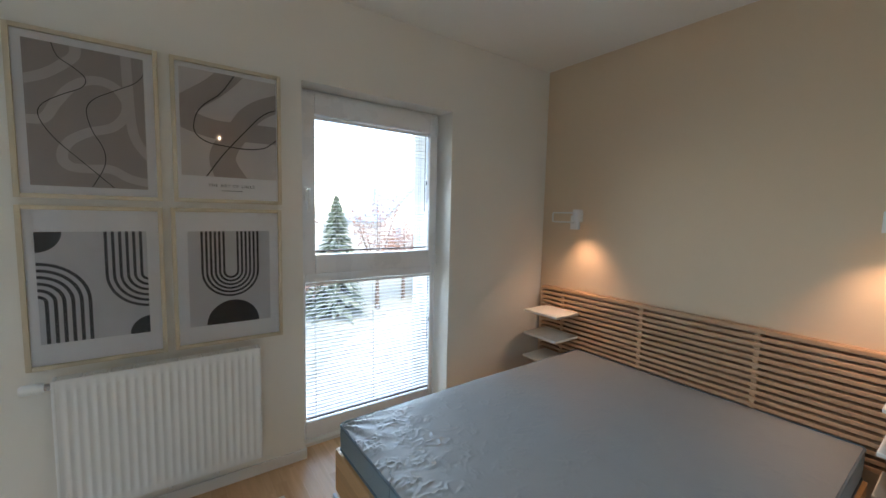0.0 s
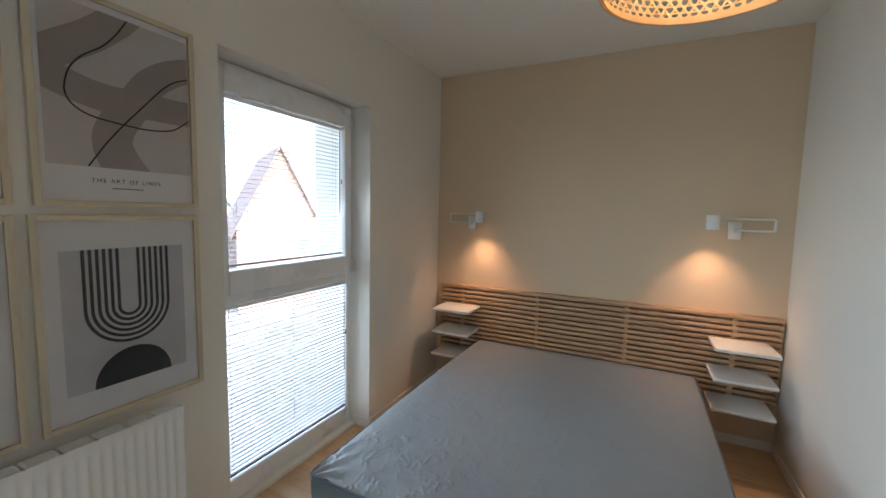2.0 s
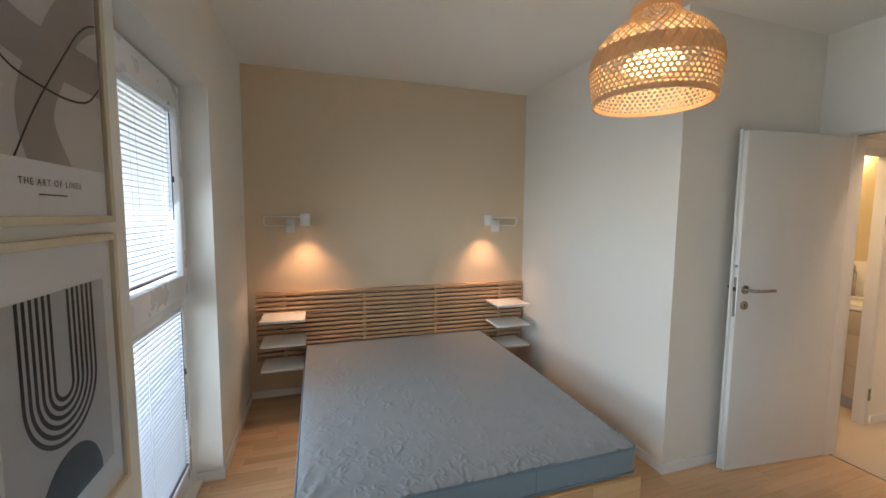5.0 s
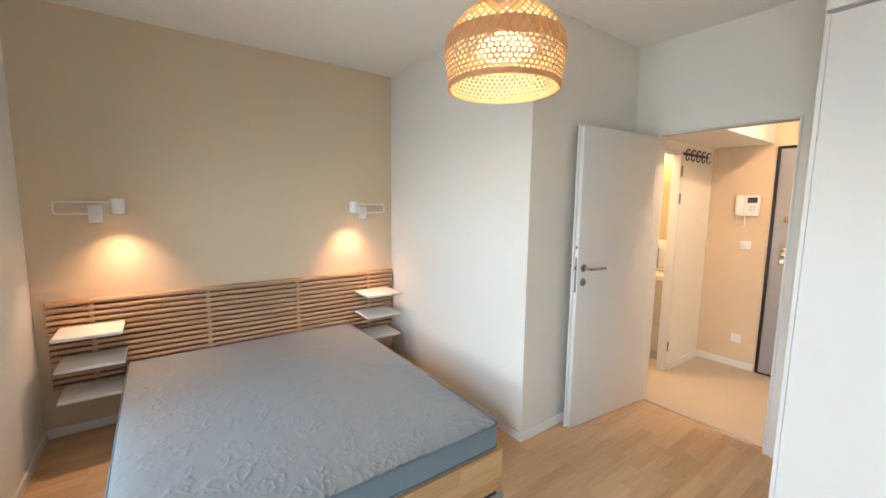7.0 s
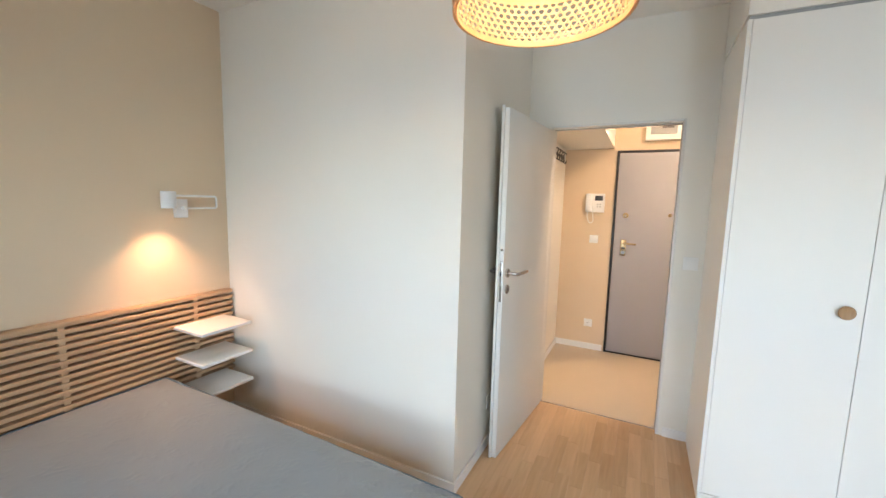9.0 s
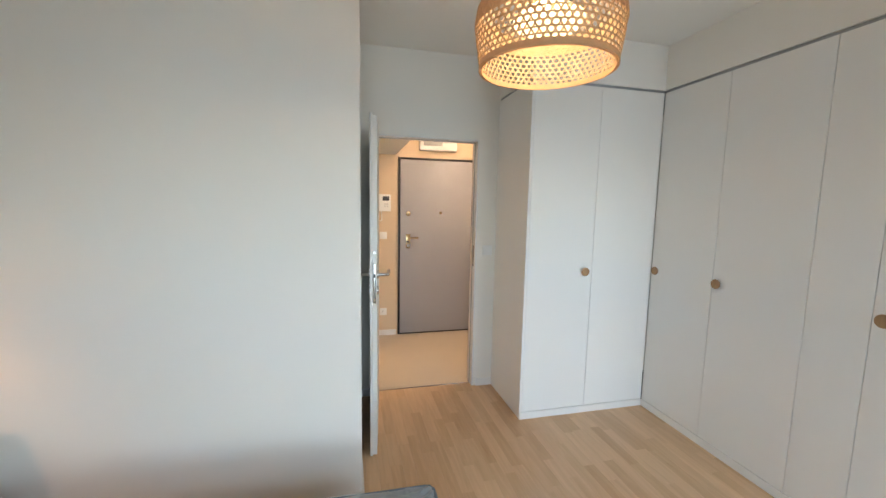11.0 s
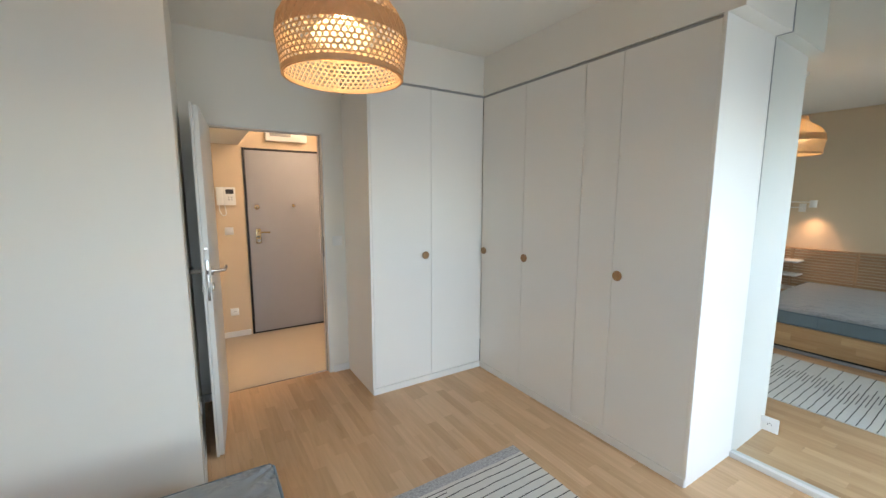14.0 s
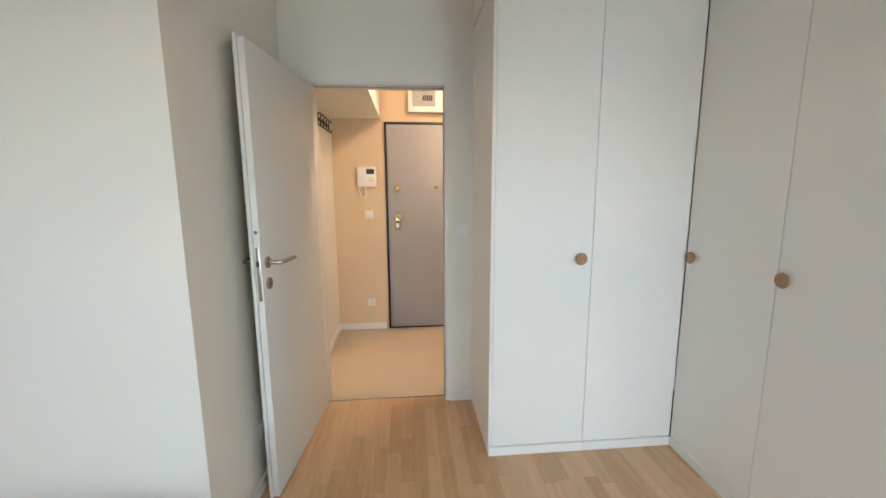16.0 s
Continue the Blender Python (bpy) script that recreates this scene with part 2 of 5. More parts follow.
def part(name, bm, mat, parent, label="", smooth=True):
    o = ORIGIN.get(parent, Vector((0, 0, 0)))
    bmesh.ops.translate(bm, vec=-o, verts=bm.verts)
    ob = new(name, mesh_of(bm, name, mat, smooth))
    ob.parent = parent
    ORIGIN[ob] = o
    return tagged(ob, label)


# ---- the rooms ----
XE, YN, YP, XP, YD, XM, H = 3.385, 2.765, 0.302, 1.660, -0.835, -1.012, 2.655
YH, XH = -2.27, 1.65

structure("floor", blocks((XM - 0.2, XE + 0.2, YD - 0.06, YN + 0.3, -0.2, -0.012)), GAP, "dark screed below the oak parquet", "floor")
structure("floor_hall", blocks((-0.6, XE + 0.2, YH - 0.4, YD - 0.06, -0.2, -0.002)), HALL_FLOOR, "smooth beige vinyl floor of the hallway", "floor")
structure("ceiling", blocks((XM - 0.2, XE + 0.2, YH - 0.4, YN + 0.3, H, H + 0.2)), CEILING, "plain white painted ceiling", "ceiling")
WX0, WX1, WZ1 = 1.351, 2.357, 2.174
VX0, VX1 = -0.925, 0.072
SPLAY = 0.028
wall_bm = blocks((XM - 0.2, VX0, YN, YN + 0.455, -0.2, H), (VX1, WX0, YN, YN + 0.455, -0.2, H), (WX1, XE + 0.2, YN, YN + 0.455, -0.2, H),
                 (VX0, VX1, YN, YN + 0.455, WZ1, H), (WX0, WX1, YN, YN + 0.455, WZ1, H),
                 (VX0, VX1, YN + 0.1, YN + 0.455, -0.2, 0.02), (WX0, WX1, YN + 0.1, YN + 0.455, -0.2, 0.02))
for vtx in wall_bm.verts:
    # the plastered jamb opens a little towards the room
    if abs(vtx.co.y - YN) < 1e-6 and abs(vtx.co.x - WX1) < 1e-6:
        vtx.co.x += SPLAY
structure("wall_north", wall_bm, WHITE_WALL, "white painted wall with two tall window openings", "wall")
structure("wall_east", blocks((XE, XE + 0.2, YP, YN, -0.2, H)), BEIGE_WALL, "beige painted feature wall behind the bed", "wall")
structure("wall_alcove", blocks((XP, XE + 0.2, YP - 0.12, YP, -0.2, H), (XP, XP + 0.12, YD - 0.12, YP - 0.12, -0.2, H)), WHITE_WALL, "white painted wall with an outer corner", "wall")
DX0, DX1, DZ = 0.712, 1.488, 2.018
structure("wall_south", blocks((XM - 0.2, DX0, YD - 0.12, YD, -0.2, H), (DX1, XP, YD - 0.12, YD, -0.2, H), (DX0, DX1, YD - 0.12, YD, DZ, H)),
          WHITE_WALL, "white painted wall with the open doorway", "wall")
structure("wall_west", blocks((XM - 0.2, XM - 0.035, YD, YN, -0.2, H)), WHITE_WALL, "white painted wall behind mirror and wardrobes", "wall")
structure("wall_hall_far", blocks((-0.6, XH, YH - 0.15, YH, -0.2, H)), BEIGE_WALL, "beige painted hallway wall with the entrance door", "wall")
BY0, BY1, BZ = -1.60, -0.985, 1.975
structure("wall_hall_side", blocks((XH, XH + 0.06, YH - 0.15, BY0, -0.2, H), (XH, XH + 0.06, BY1, YD - 0.12, -0.2, H), (XH, XH + 0.06, BY0, BY1, BZ, H)),
          WHITE_WALL, "white hallway wall with the bathroom doorway", "wall")
structure("wall_hall_end", blocks((-0.6, -0.45, YH, YD - 0.12, -0.2, H)), WHITE_WALL, "plain white wall closing the hallway", "wall")
structure("ceiling_hall", blocks((1.19, XH, YH, YD - 0.12, 2.058, H)), CEILING, "white lowered box under the hallway ceiling", "ceiling")
TILE_WALL = material("cream wall tile", (0.62, 0.53, 0.36), 0.25, vary=0.04, bump=0.02)
structure("wall_bathroom", blocks((XH + 0.10, XE + 0.2, YH - 0.15, YH, -0.2, H), (3.0, 3.1, YH, YP - 0.12, -0.2, H)), TILE_WALL, "cream tiled bathroom wall", "wall")

SOFF = 2.354
structure("ceiling_box", blocks((XM + 0.0, -0.487, YD, 1.588, SOFF, H), (-0.487, 0.54, YD, -0.262, SOFF, H)), CEILING, "white boxed-in soffit above the wardrobes", "soffit")


def skirting(runs):
    """White strips along the foot of the walls."""
    for i, (x0, x1, y0, y1) in enumerate(runs):
        structure(f"baseboard_{i + 1}", blocks((x0, x1, y0, y1, -0.01, 0.06), bevel=0.003), TRIM, "slim white skirting board along the wall foot", "skirting")


B = 0.012
skirting([(XE - B, XE, YP + B, YN - B), (XP, XE, YP, YP + B), (XP - B, XP, YD + B, YP + B), (DX1 + 0.03, XP, YD, YD + B),
          (WX1 + SPLAY, XE, YN - B, YN), (VX1, WX0, YN - B, YN), (XM + 0.034, VX0, YN - B, YN), (WX1 + 0.005, WX1 + 0.017, YN - B, YN + 0.13), (WX0, WX0 + B, YN - B, YN + 0.13), (0.54, DX0 - 0.035, YD, YD + B),
          (1.175, XH, YH, YH + B), (XH - B, XH, YH + B, BY0 - 0.05), (-0.45, 0.2, YH, YH + B)])

# ---- window ----
FY0, FY1 = YN + 0.135, YN + 0.215


def window(name, sx, label):
    """Tall plastic window: a tilting sash above a fixed pane, each with a slatted blind."""
    w = tagged(thing(name, (1.84, FY0, 0.02), label, "window"), kind="structure")
    x0, x1, z0, z1 = WX0 - 0.0, WX1, 0.02, WZ1
    fr = blocks((x0, x0 + 0.055, FY0 + 0.012, FY1, z0, z1), (x1 - 0.035, x1, FY0 + 0.012, FY1, z0, z1), (x0 + 0.055, x1 - 0.035, FY0 + 0.012, FY1, z1 - 0.03, z1),
                (x0 + 0.055, x1 - 0.035, FY0 + 0.012, FY1, z0, 0.130), (x0 + 0.055, x1 - 0.035, FY0 + 0.012, FY1, 1.024, 1.10), bevel=0.004)
    part("window_frame", fr, PVC, w)
    sx0, sx1, sz0, sz1 = 1.381, 2.3466, 1.081, 2.156
    gx0, gx1, gz0, gz1 = 1.4617, 2.2861, 1.196, 2.0319
    sash = blocks((sx0, gx0, FY0 - 0.012, FY0 + 0.05, sz0, sz1), (gx1, sx1, FY0 - 0.012, FY0 + 0.05, sz0, sz1),
                  (gx0, gx1, FY0 - 0.012, FY0 + 0.05, sz0, gz0), (gx0, gx1, FY0 - 0.012, FY0 + 0.05, gz1, sz1), bevel=0.006)
    s = part("sash", sash, PVC, w)
    hb = blocks((1.395, 1.425, FY0 - 0.024, FY0 - 0.012, 1.52, 1.60), bevel=0.004)
    box(hb, 1.402, 1.418, FY0 - 0.06, FY0 - 0.024, 1.575, 1.591, bevel=0.004)
    box(hb, 1.400, 1.420, FY0 - 0.068, FY0 - 0.052, 1.46, 1.592, bevel=0.006)
    part("handle", hb, PLASTIC, s)
    for z in (1.13, 2.06):
        part("hinge", rod(bmesh.new(), (2.338, FY0 - 0.02, z - 0.04), (2.338, FY0 - 0.02, z + 0.04), 0.007, 12), PLASTIC, s)
    for (a, b, c, d) in ((gx0, gx1, gz0, gz1), (x0 + 0.055, x1 - 0.035, 0.130, 1.024)):
        p = part("pane", sheet_y(a, b, FY0 + 0.050, c, d), GLASS, w, smooth=False)
        p.visible_shadow = False
    w.location.x += sx
    return w


window("window_1", 0.0, "tall white plastic window, tilting sash over fixed pane")
for wx, watts in ((WX0, DAY_W), (VX0, 0.80 * DAY_W)):
    # the sky's light entering each window opening
    ld = bpy.data.lights.new("sky_light", "AREA")
    ld.shape, ld.size, ld.size_y = "RECTANGLE", 0.90, 1.60
    ld.energy, ld.color, ld.spread = watts, (0.62, 0.82, 1.0), radians(135)
    new("sky_light", ld).matrix_world = look((wx + 0.503, FY1 + 0.15, 1.15), (wx + 0.503, 0, -0.55))
window("window_2", VX0 - WX0, "second tall white plastic window beside the mirror")


def slat_mesh(x0, x1):
    """One curved aluminium slat, its middle at height 0."""
    bm, n = bmesh.new(), 4
    rows = []
    for i in range(n + 1):
        s = -1 + 2 * i / n
        y = 0.0105 * s
        rows.append((y, 0.0016 * (1 - s * s) + 0.05 * y))
    for k, off in ((0, 0.0), (1, -0.0004)):
        vs = [[bm.verts.new((x, y, z + off)) for x in (x0, x1)] for y, z in rows]
        for a, b in zip(vs, vs[1:]):
            bm.faces.new((a[0], a[1], b[1], b[0]) if k == 0 else (a[0], b[0], b[1], a[1]))
    return bm


# white aluminium, coloured mid-grey so the slats' shaded edges show against the bright panes
SLAT = material("white slat greyed for shade", (0.50, 0.50, 0.505), 0.5, vary=0.02, bump=0.0)


def blind(x0, x1, z0, z1, pitch, label):
    """A slatted blind clipped before one pane."""
    y = FY0 + 0.026
    b = thing("window_blind", ((x0 + x1) / 2, y, z0), label, "blind", "blinds on the window panes")
    part("head_rail", blocks((x0, x1, y - 0.011, y + 0.011, z1 - 0.018, z1 - 0.001), bevel=0.002), PVC, b)
    part("bottom_rail", blocks((x0, x1, y - 0.010, y + 0.010, z0 + 0.012, z0 + 0.022), bevel=0.002), material("brown rail", (0.10, 0.07, 0.065), 0.4), b, "brown bottom rail")
    n = int((z1 - z0 - 0.05) / pitch)
    bm = slat_mesh(x0 + 0.002, x1 - 0.002)
    bmesh.ops.translate(bm, vec=(-(x0 + x1) / 2, 0, 0), verts=bm.verts)
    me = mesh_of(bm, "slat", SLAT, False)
    me.polygons.foreach_set("use_smooth", [True] * len(me.polygons))
    for i in range(n):
        s = new("slat", me)
        s.parent = b
        s.location = (0, 0, 0.034 + (i + 0.5) * (z1 - z0 - 0.055) / n)
        s.rotation_euler = (radians(random.uniform(-2.5, 2.5)), radians(random.uniform(-0.08, 0.08)), 0)
    for x in (x0 + 0.06, (x0 + x1) / 2, x1 - 0.06):
        cord = bmesh.new()
        for dy in (-0.0112, 0.0112):
            rod(cord, (x, y + dy, z0 + 0.015), (x, y + dy, z1 - 0.01), 0.0009, 6)
        part("ladder_cord", cord, GREY_PLASTIC, b)
    part("wand", rod(bmesh.new(), (x1 - 0.025, y - 0.016, z0 + 0.28), (x1 - 0.025, y - 0.016, z1 - 0.02), 0.0026, 8), DARK, b, "thin dark tilt wand")
    part("toggle", rod(bmesh.new(), (x1 - 0.012, y - 0.018, z1 - 0.36), (x1 - 0.012, y - 0.018, z1 - 0.33), 0.005, 8, 0.003), DARK, b, "small dark cord toggle")
    return b


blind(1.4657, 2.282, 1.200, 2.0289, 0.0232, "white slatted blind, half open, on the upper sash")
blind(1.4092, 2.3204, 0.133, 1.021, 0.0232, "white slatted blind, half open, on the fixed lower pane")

# ---- bed ----
bed_base = thing("bed_base", (2.36, 1.545, 0), "built-in oak-clad bed platform with grey skirting", "bed base")
part("core", blocks((1.405, 3.335, 0.762, 2.328, 0.0, 0.252)), GAP, bed_base)
for (x0, x1, y0, y1) in ((1.377, 1.393, 0.742, 2.346),):
    part("skirting", blocks((x0 - 0.008, x0 + 0.008, y0, y1, 0.001, 0.030), bevel=0.003), GREY_PLASTIC, bed_base, "grey skirting strip")
part("top_edge", blocks((1.385, 1.45, 0.742, 2.346, 0.252, 0.266), (1.45, 3.335, 0.742, 0.80, 0.252, 0.266), (1.45, 3.335, 2.29, 2.346, 0.252, 0.266), bevel=0.002), PARQUET_X, bed_base)

TOP_CLOTH = material("grey mattress cover", (0.270, 0.292, 0.305), 0.42, vary=0.07, scale=6, bump=0.2, bump_scale=70, spec=0.5, sheen=0.15)
SIDE_CLOTH = material("blue knit mattress side", (0.17, 0.235, 0.275), 0.7, vary=0.06, scale=10, bump=0.25, bump_scale=420, sheen=0.2)
MX0, MX1, MY0, MY1, MZ0, MZ1 = 1.398, 3.338, 0.762, 2.328, 0.268, 0.44


def rounded_outline(x0, x1, y0, y1, r, n=8):
    pts = []
    for cx, cy, a0 in ((x1 - r, y1 - r, 0), (x0 + r, y1 - r, 90), (x0 + r, y0 + r, 180), (x1 - r, y0 + r, 270)):
        for i in range(n + 1):
            a = radians(a0 + 90 * i / n)
            pts.append((cx + r * math.cos(a), cy + r * math.sin(a)))
    return pts


def top_at(x):
    """The mattress sinks a little towards its foot."""
    return MZ1 - 0.024 * max(0.0, 1 - (x - MX0) / 0.9)


def mattress():
    m = thing("mattress", (2.36, 1.545, MZ0), "grey quilted mattress with blue sides, bare and creased", "mattress")
    bm = bmesh.new()
    nx, ny = 380, 310
    grid = []
    for i in range(nx + 1):
        row = []
        for j in range(ny + 1):
            u, v = i / nx, j / ny
            x, y = MX0 + 0.004 + (MX1 - MX0 - 0.008) * u, MY0 + 0.004 + (MY1 - MY0 - 0.008) * v
            edge = min(x - MX0, MX1 - x, y - MY0, MY1 - y)
            dome = 0.022 * (1 - math.exp(-edge / 0.05))
            p = Vector((x * 6.5, y * 6.5, 0.3))
            warp = noise.noise(p * 0.8) * 1.3
            fold = max(0.0, 1 - 2.2 * abs(noise.noise(Vector((x * 24 + warp, y * 29 - warp, 1.7)))))
            fold2 = max(0.0, 1 - 2.2 * abs(noise.noise(Vector((x * 43 - warp, y * 36 + warp, 5.1)))))
            gate = min(1.0, max(0.0, noise.noise(Vector((x * 11, y * 13, 3.3))) * 2.4 - 0.05 + 0.5 * math.exp(-(x - MX0) / 0.25)))
            gate2 = min(1.0, max(0.0, noise.noise(Vector((x * 15, y * 17, 7.7))) * 2.4 - 0.15 + 0.5 * math.exp(-(x - MX0) / 0.25)))
            wide = noise.noise(Vector((x * 2.1, y * 2.1, 9)))
            mid = noise.noise(Vector((x * 13, y * 13, 4.4)))
            near_foot = 0.21 + 1.10 * math.exp(-(x - MX0) / 0.5)
            z = dome + near_foot * (0.0052 * gate * fold ** 2 + 0.0038 * gate2 * fold2 ** 2 + 0.0026 * mid) + 0.004 * wide
            # drag folds that run in from the foot corners
            for cx, cy in ((MX0, MY0), (MX0, MY1)):
                dx, dy = x - cx, abs(y - cy)
                d = math.hypot(dx, dy)
                if d < 0.45:
                    z += 0.009 * math.sin(math.atan2(dy, dx + 0.02) * 15 + noise.noise(p) * 2.5) * math.exp(-d / 0.16) * min(1, d / 0.06)
            row.append(bm.verts.new((x, y, top_at(x) - 0.018 + z)))
        grid.append(row)
    for i in range(nx):
        for j in range(ny):
            bm.faces.new((grid[i][j], grid[i + 1][j], grid[i + 1][j + 1], grid[i][j + 1]))
    part("cover", bm, TOP_CLOTH, m, "grey satin quilted cover with creases").data.polygons.foreach_set("use_smooth", [True] * (nx * ny))
    outline = rounded_outline(MX0, MX1, MY0, MY1, 0.03)
    bm = bmesh.new()
    rings = []
    for h, off in ((0, -0.008), (0.02, 0.0), (0.07, 0.004), (0.12, 0.004), (0.145, 0.0), (0.155, -0.004)):
        ring = []
        for x, y in outline:
            c = Vector((x - 2.368, y - 1.545, 0))
            p = Vector((x, y, MZ0 + h * (top_at(x) - MZ0) / (MZ1 - MZ0))) + c.normalized() * off
            ring.append(bm.verts.new(p))
        rings.append(ring)
    n = len(outline)
    for a, b in zip(rings, rings[1:]):
        for i in range(n):
            bm.faces.new((a[i], a[(i + 1) % n], b[(i + 1) % n], b[i]))
    bm.faces.new(rings[0][::-1])
    part("side", bm, SIDE_CLOTH, m, "blue-grey knitted side band")
    PIPE = material("blue piping", (0.13, 0.18, 0.22), 0.6)
    for upper in (True, False):
        pts = [(x, y, (top_at(x) - 0.017 if upper else MZ0 + 0.012) + 0.002 * math.sin(i * 1.7)) for i, (x, y) in enumerate(outline)]
        part("piping", tube(bmesh.new(), pts, 0.006, 8, closed=True), PIPE, m, "dark blue corded piping")
    for y in (1.32, 1.78):
        part("seam", tube(bmesh.new(), [(MX0 - 0.0045, y, MZ0 + 0.02), (MX0 - 0.006, y + 0.002, MZ0 + 0.08), (MX0 - 0.003, y, MZ0 + 0.15)], 0.0015, 6), PIPE, m)
    return m


mattress()


# ---- headboard with shelves ----
def headboard():
    hb = thing("headboard", (XE, 1.515, 0.31), "slatted oak headboard fixed to the beige wall", "headboard")
    y0, y1, top, bottom, n = 0.322, 2.702, 0.876, 0.308, 15
    pitch = (top - bottom) / n
    bm = blocks((XE - 0.054, XE - 0.006, 0, y1 - y0, 0, pitch * 0.56), bevel=0.002, seg=1)
    me = mesh_of(bm, "slat", SLAT_OAK)
    for i in range(n):
        s = new("slat", me)
        s.parent = hb
        s.location = Vector((0, y0, bottom + i * pitch + pitch * 0.44)) - Vector((XE, 1.515, 0.31))
    part("top_rail", blocks((XE - 0.048, XE - 0.002, y0, y1, top - 0.003, top + 0.003), bevel=0.001), SLAT_OAK, hb)
    for y in (0.565, 1.202, 1.846, 2.488):
        part("batten", blocks((XE - 0.048, XE - 0.002, y - 0.013, y + 0.015, bottom, top), bevel=0.002), SLAT_OAK, hb)
    return hb


headboard()


def wall_shelf(y0, y1, z, label):
    s = thing("wall_shelf", (XE - 0.04, (y0 + y1) / 2, z - 0.022), label, "shelf", "shelves hung on the headboard")
    part("board", blocks((XE - 0.325, XE - 0.040, y0, y1, z - 0.02, z), bevel=0.004), SHELF_WHITE, s)
    for y in (y0 + 0.05, y1 - 0.05):
        part("bracket", blocks((XE - 0.12, XE - 0.040, y - 0.01, y + 0.01, z - 0.032, z - 0.02), bevel=0.002), PLASTIC, s)
    return s


for z in (0.718, 0.533, 0.345):
    wall_shelf(0.385, 0.705, z, "small white shelf hung on the oak headboard")
    wall_shelf(2.325, 2.645, z, "small white shelf hung on the oak headboard")

LAMP_WHITE = material("white lamp enamel", (0.80, 0.79, 0.77), 0.35, vary=0.01, bump=0.02)
LED = glow("warm lamp lens", (1.0, 0.62, 0.32), 1.2)


def wall_lamp(plate_y, end_y, head_y, label):
    """A swing-arm reading lamp: plate, looped arm, drum head with the bulb facing down."""
    xw, xa, xh, zt, zb = XE, XE - 0.058, XE - 0.155, 1.494, 1.421
    lamp = thing("wall_lamp", (xw, plate_y, 1.42), label, "wall lamp", "reading lamps over the bed")
    part("plate", blocks((xw - 0.035, xw, plate_y - 0.034, plate_y + 0.034, 1.364, 1.474), bevel=0.004), LAMP_WHITE, lamp)
    part("pivot", rod(bmesh.new(), (xa, plate_y, zb - 0.012), (xa, plate_y, zb + 0.012), 0.009, 14), LAMP_WHITE, lamp)
    link = blocks((xa - 0.006, xw - 0.03, plate_y - 0.006, plate_y + 0.006, zb - 0.006, zb + 0.006), bevel=0.002)
    part("bracket", link, LAMP_WHITE, lamp)
    sgn = 1 if end_y > plate_y else -1
    pts = [(xa, plate_y, zb)]
    for i in range(7):
        a = radians(-90 + 15 * i)
        pts.append((xa, end_y - sgn * 0.02 + sgn * 0.014 * math.cos(a), zb + 0.014 + 0.014 * math.sin(a)))
    for i in range(7):
        a = radians(15 * i)
        pts.append((xa, end_y - sgn * 0.02 + sgn * 0.014 * math.cos(a), zt - 0.014 + 0.014 * math.sin(a)))
    pts.append((xh, head_y, zt))
    part("arm", tube(bmesh.new(), pts, 0.0065, 10), LAMP_WHITE, lamp)
    c = (xh, head_y, 0)
    head = lathe(bmesh.new(), [(0.0, 1.518), (0.033, 1.518), (0.037, 1.514), (0.037, 1.424), (0.034, 1.424), (0.034, 1.440), (0.0, 1.440)][::-1], c, 32)
    h = part("shade", head, LAMP_WHITE, lamp)
    part("bulb", lathe(bmesh.new(), [(0.0, 1.430), (0.030, 1.430), (0.030, 1.438), (0.0, 1.438)], c, 24), LED, h, "glowing warm lens")
    ld = bpy.data.lights.new("wall_lamp_light", "SPOT")
    ld.energy, ld.color, ld.spot_size, ld.spot_blend, ld.shadow_soft_size = SPOT_W, (1.0, 0.62, 0.40), radians(104), 0.95, 0.018
    lo = new("wall_lamp_light", ld)
    lo.matrix_world = look((xh, head_y, 1.426), (xh + 0.001, head_y, 1.0))
    return lamp


wall_lamp(2.43, 2.625, 2.312, "white swing-arm reading lamp, switched on, beside the window")
wall_lamp(0.608, 0.405, 0.747, "white swing-arm reading lamp, switched on, in the alcove")

# ---- pendant lamp ----
BAMBOO = leafy("woven bamboo", (0.64, 0.475, 0.28), (0.78, 0.57, 0.33), 0.30, 0.5)
BAMBOO_PALE = leafy("pale bamboo band", (0.66, 0.48, 0.28), (0.78, 0.55, 0.30), 0.42, 0.5)
PX, PY = 1.134, 1.054
PROFILE = [(1.938, 0.199), (1.97, 0.205), (2.02, 0.212), (2.055, 0.214), (2.095, 0.208), (2.128, 0.194), (2.160, 0.170), (2.192, 0.131), (2.218, 0.096), (2.241, 0.077), (2.267, 0.075)]


def shade_radius(z):
    for (a, ra), (b, rb) in zip(PROFILE, PROFILE[1:]):
        if z <= b:
            t = (z - a) / (b - a)
            t = t * t * (3 - 2 * t) * 0.4 + t * 0.6
            return ra + (rb - ra) * t
    return PROFILE[-1][1]


def strip(bm, pts, width, thick=0.0011, flat="z"):
    """A thin split-cane strip along points on the shade."""
    rings = []
    for i, p in enumerate(pts):
        a, b = pts[max(0, i - 1)], pts[min(len(pts) - 1, i + 1)]
        d = (b - a).normalized()
        out = Vector((p.x - PX, p.y - PY, 0)).normalized()
        side = d.cross(out).normalized() * width / 2
        rings.append([bm.verts.new(p + s * side + o * out * thick) for s, o in ((-1, 0), (1, 0), (1, 1), (-1, 1))])
    for a, b in zip(rings, rings[1:]):
        for k in range(4):
            bm.faces.new((a[k], a[(k + 1) % 4], b[(k + 1) % 4], b[k]))


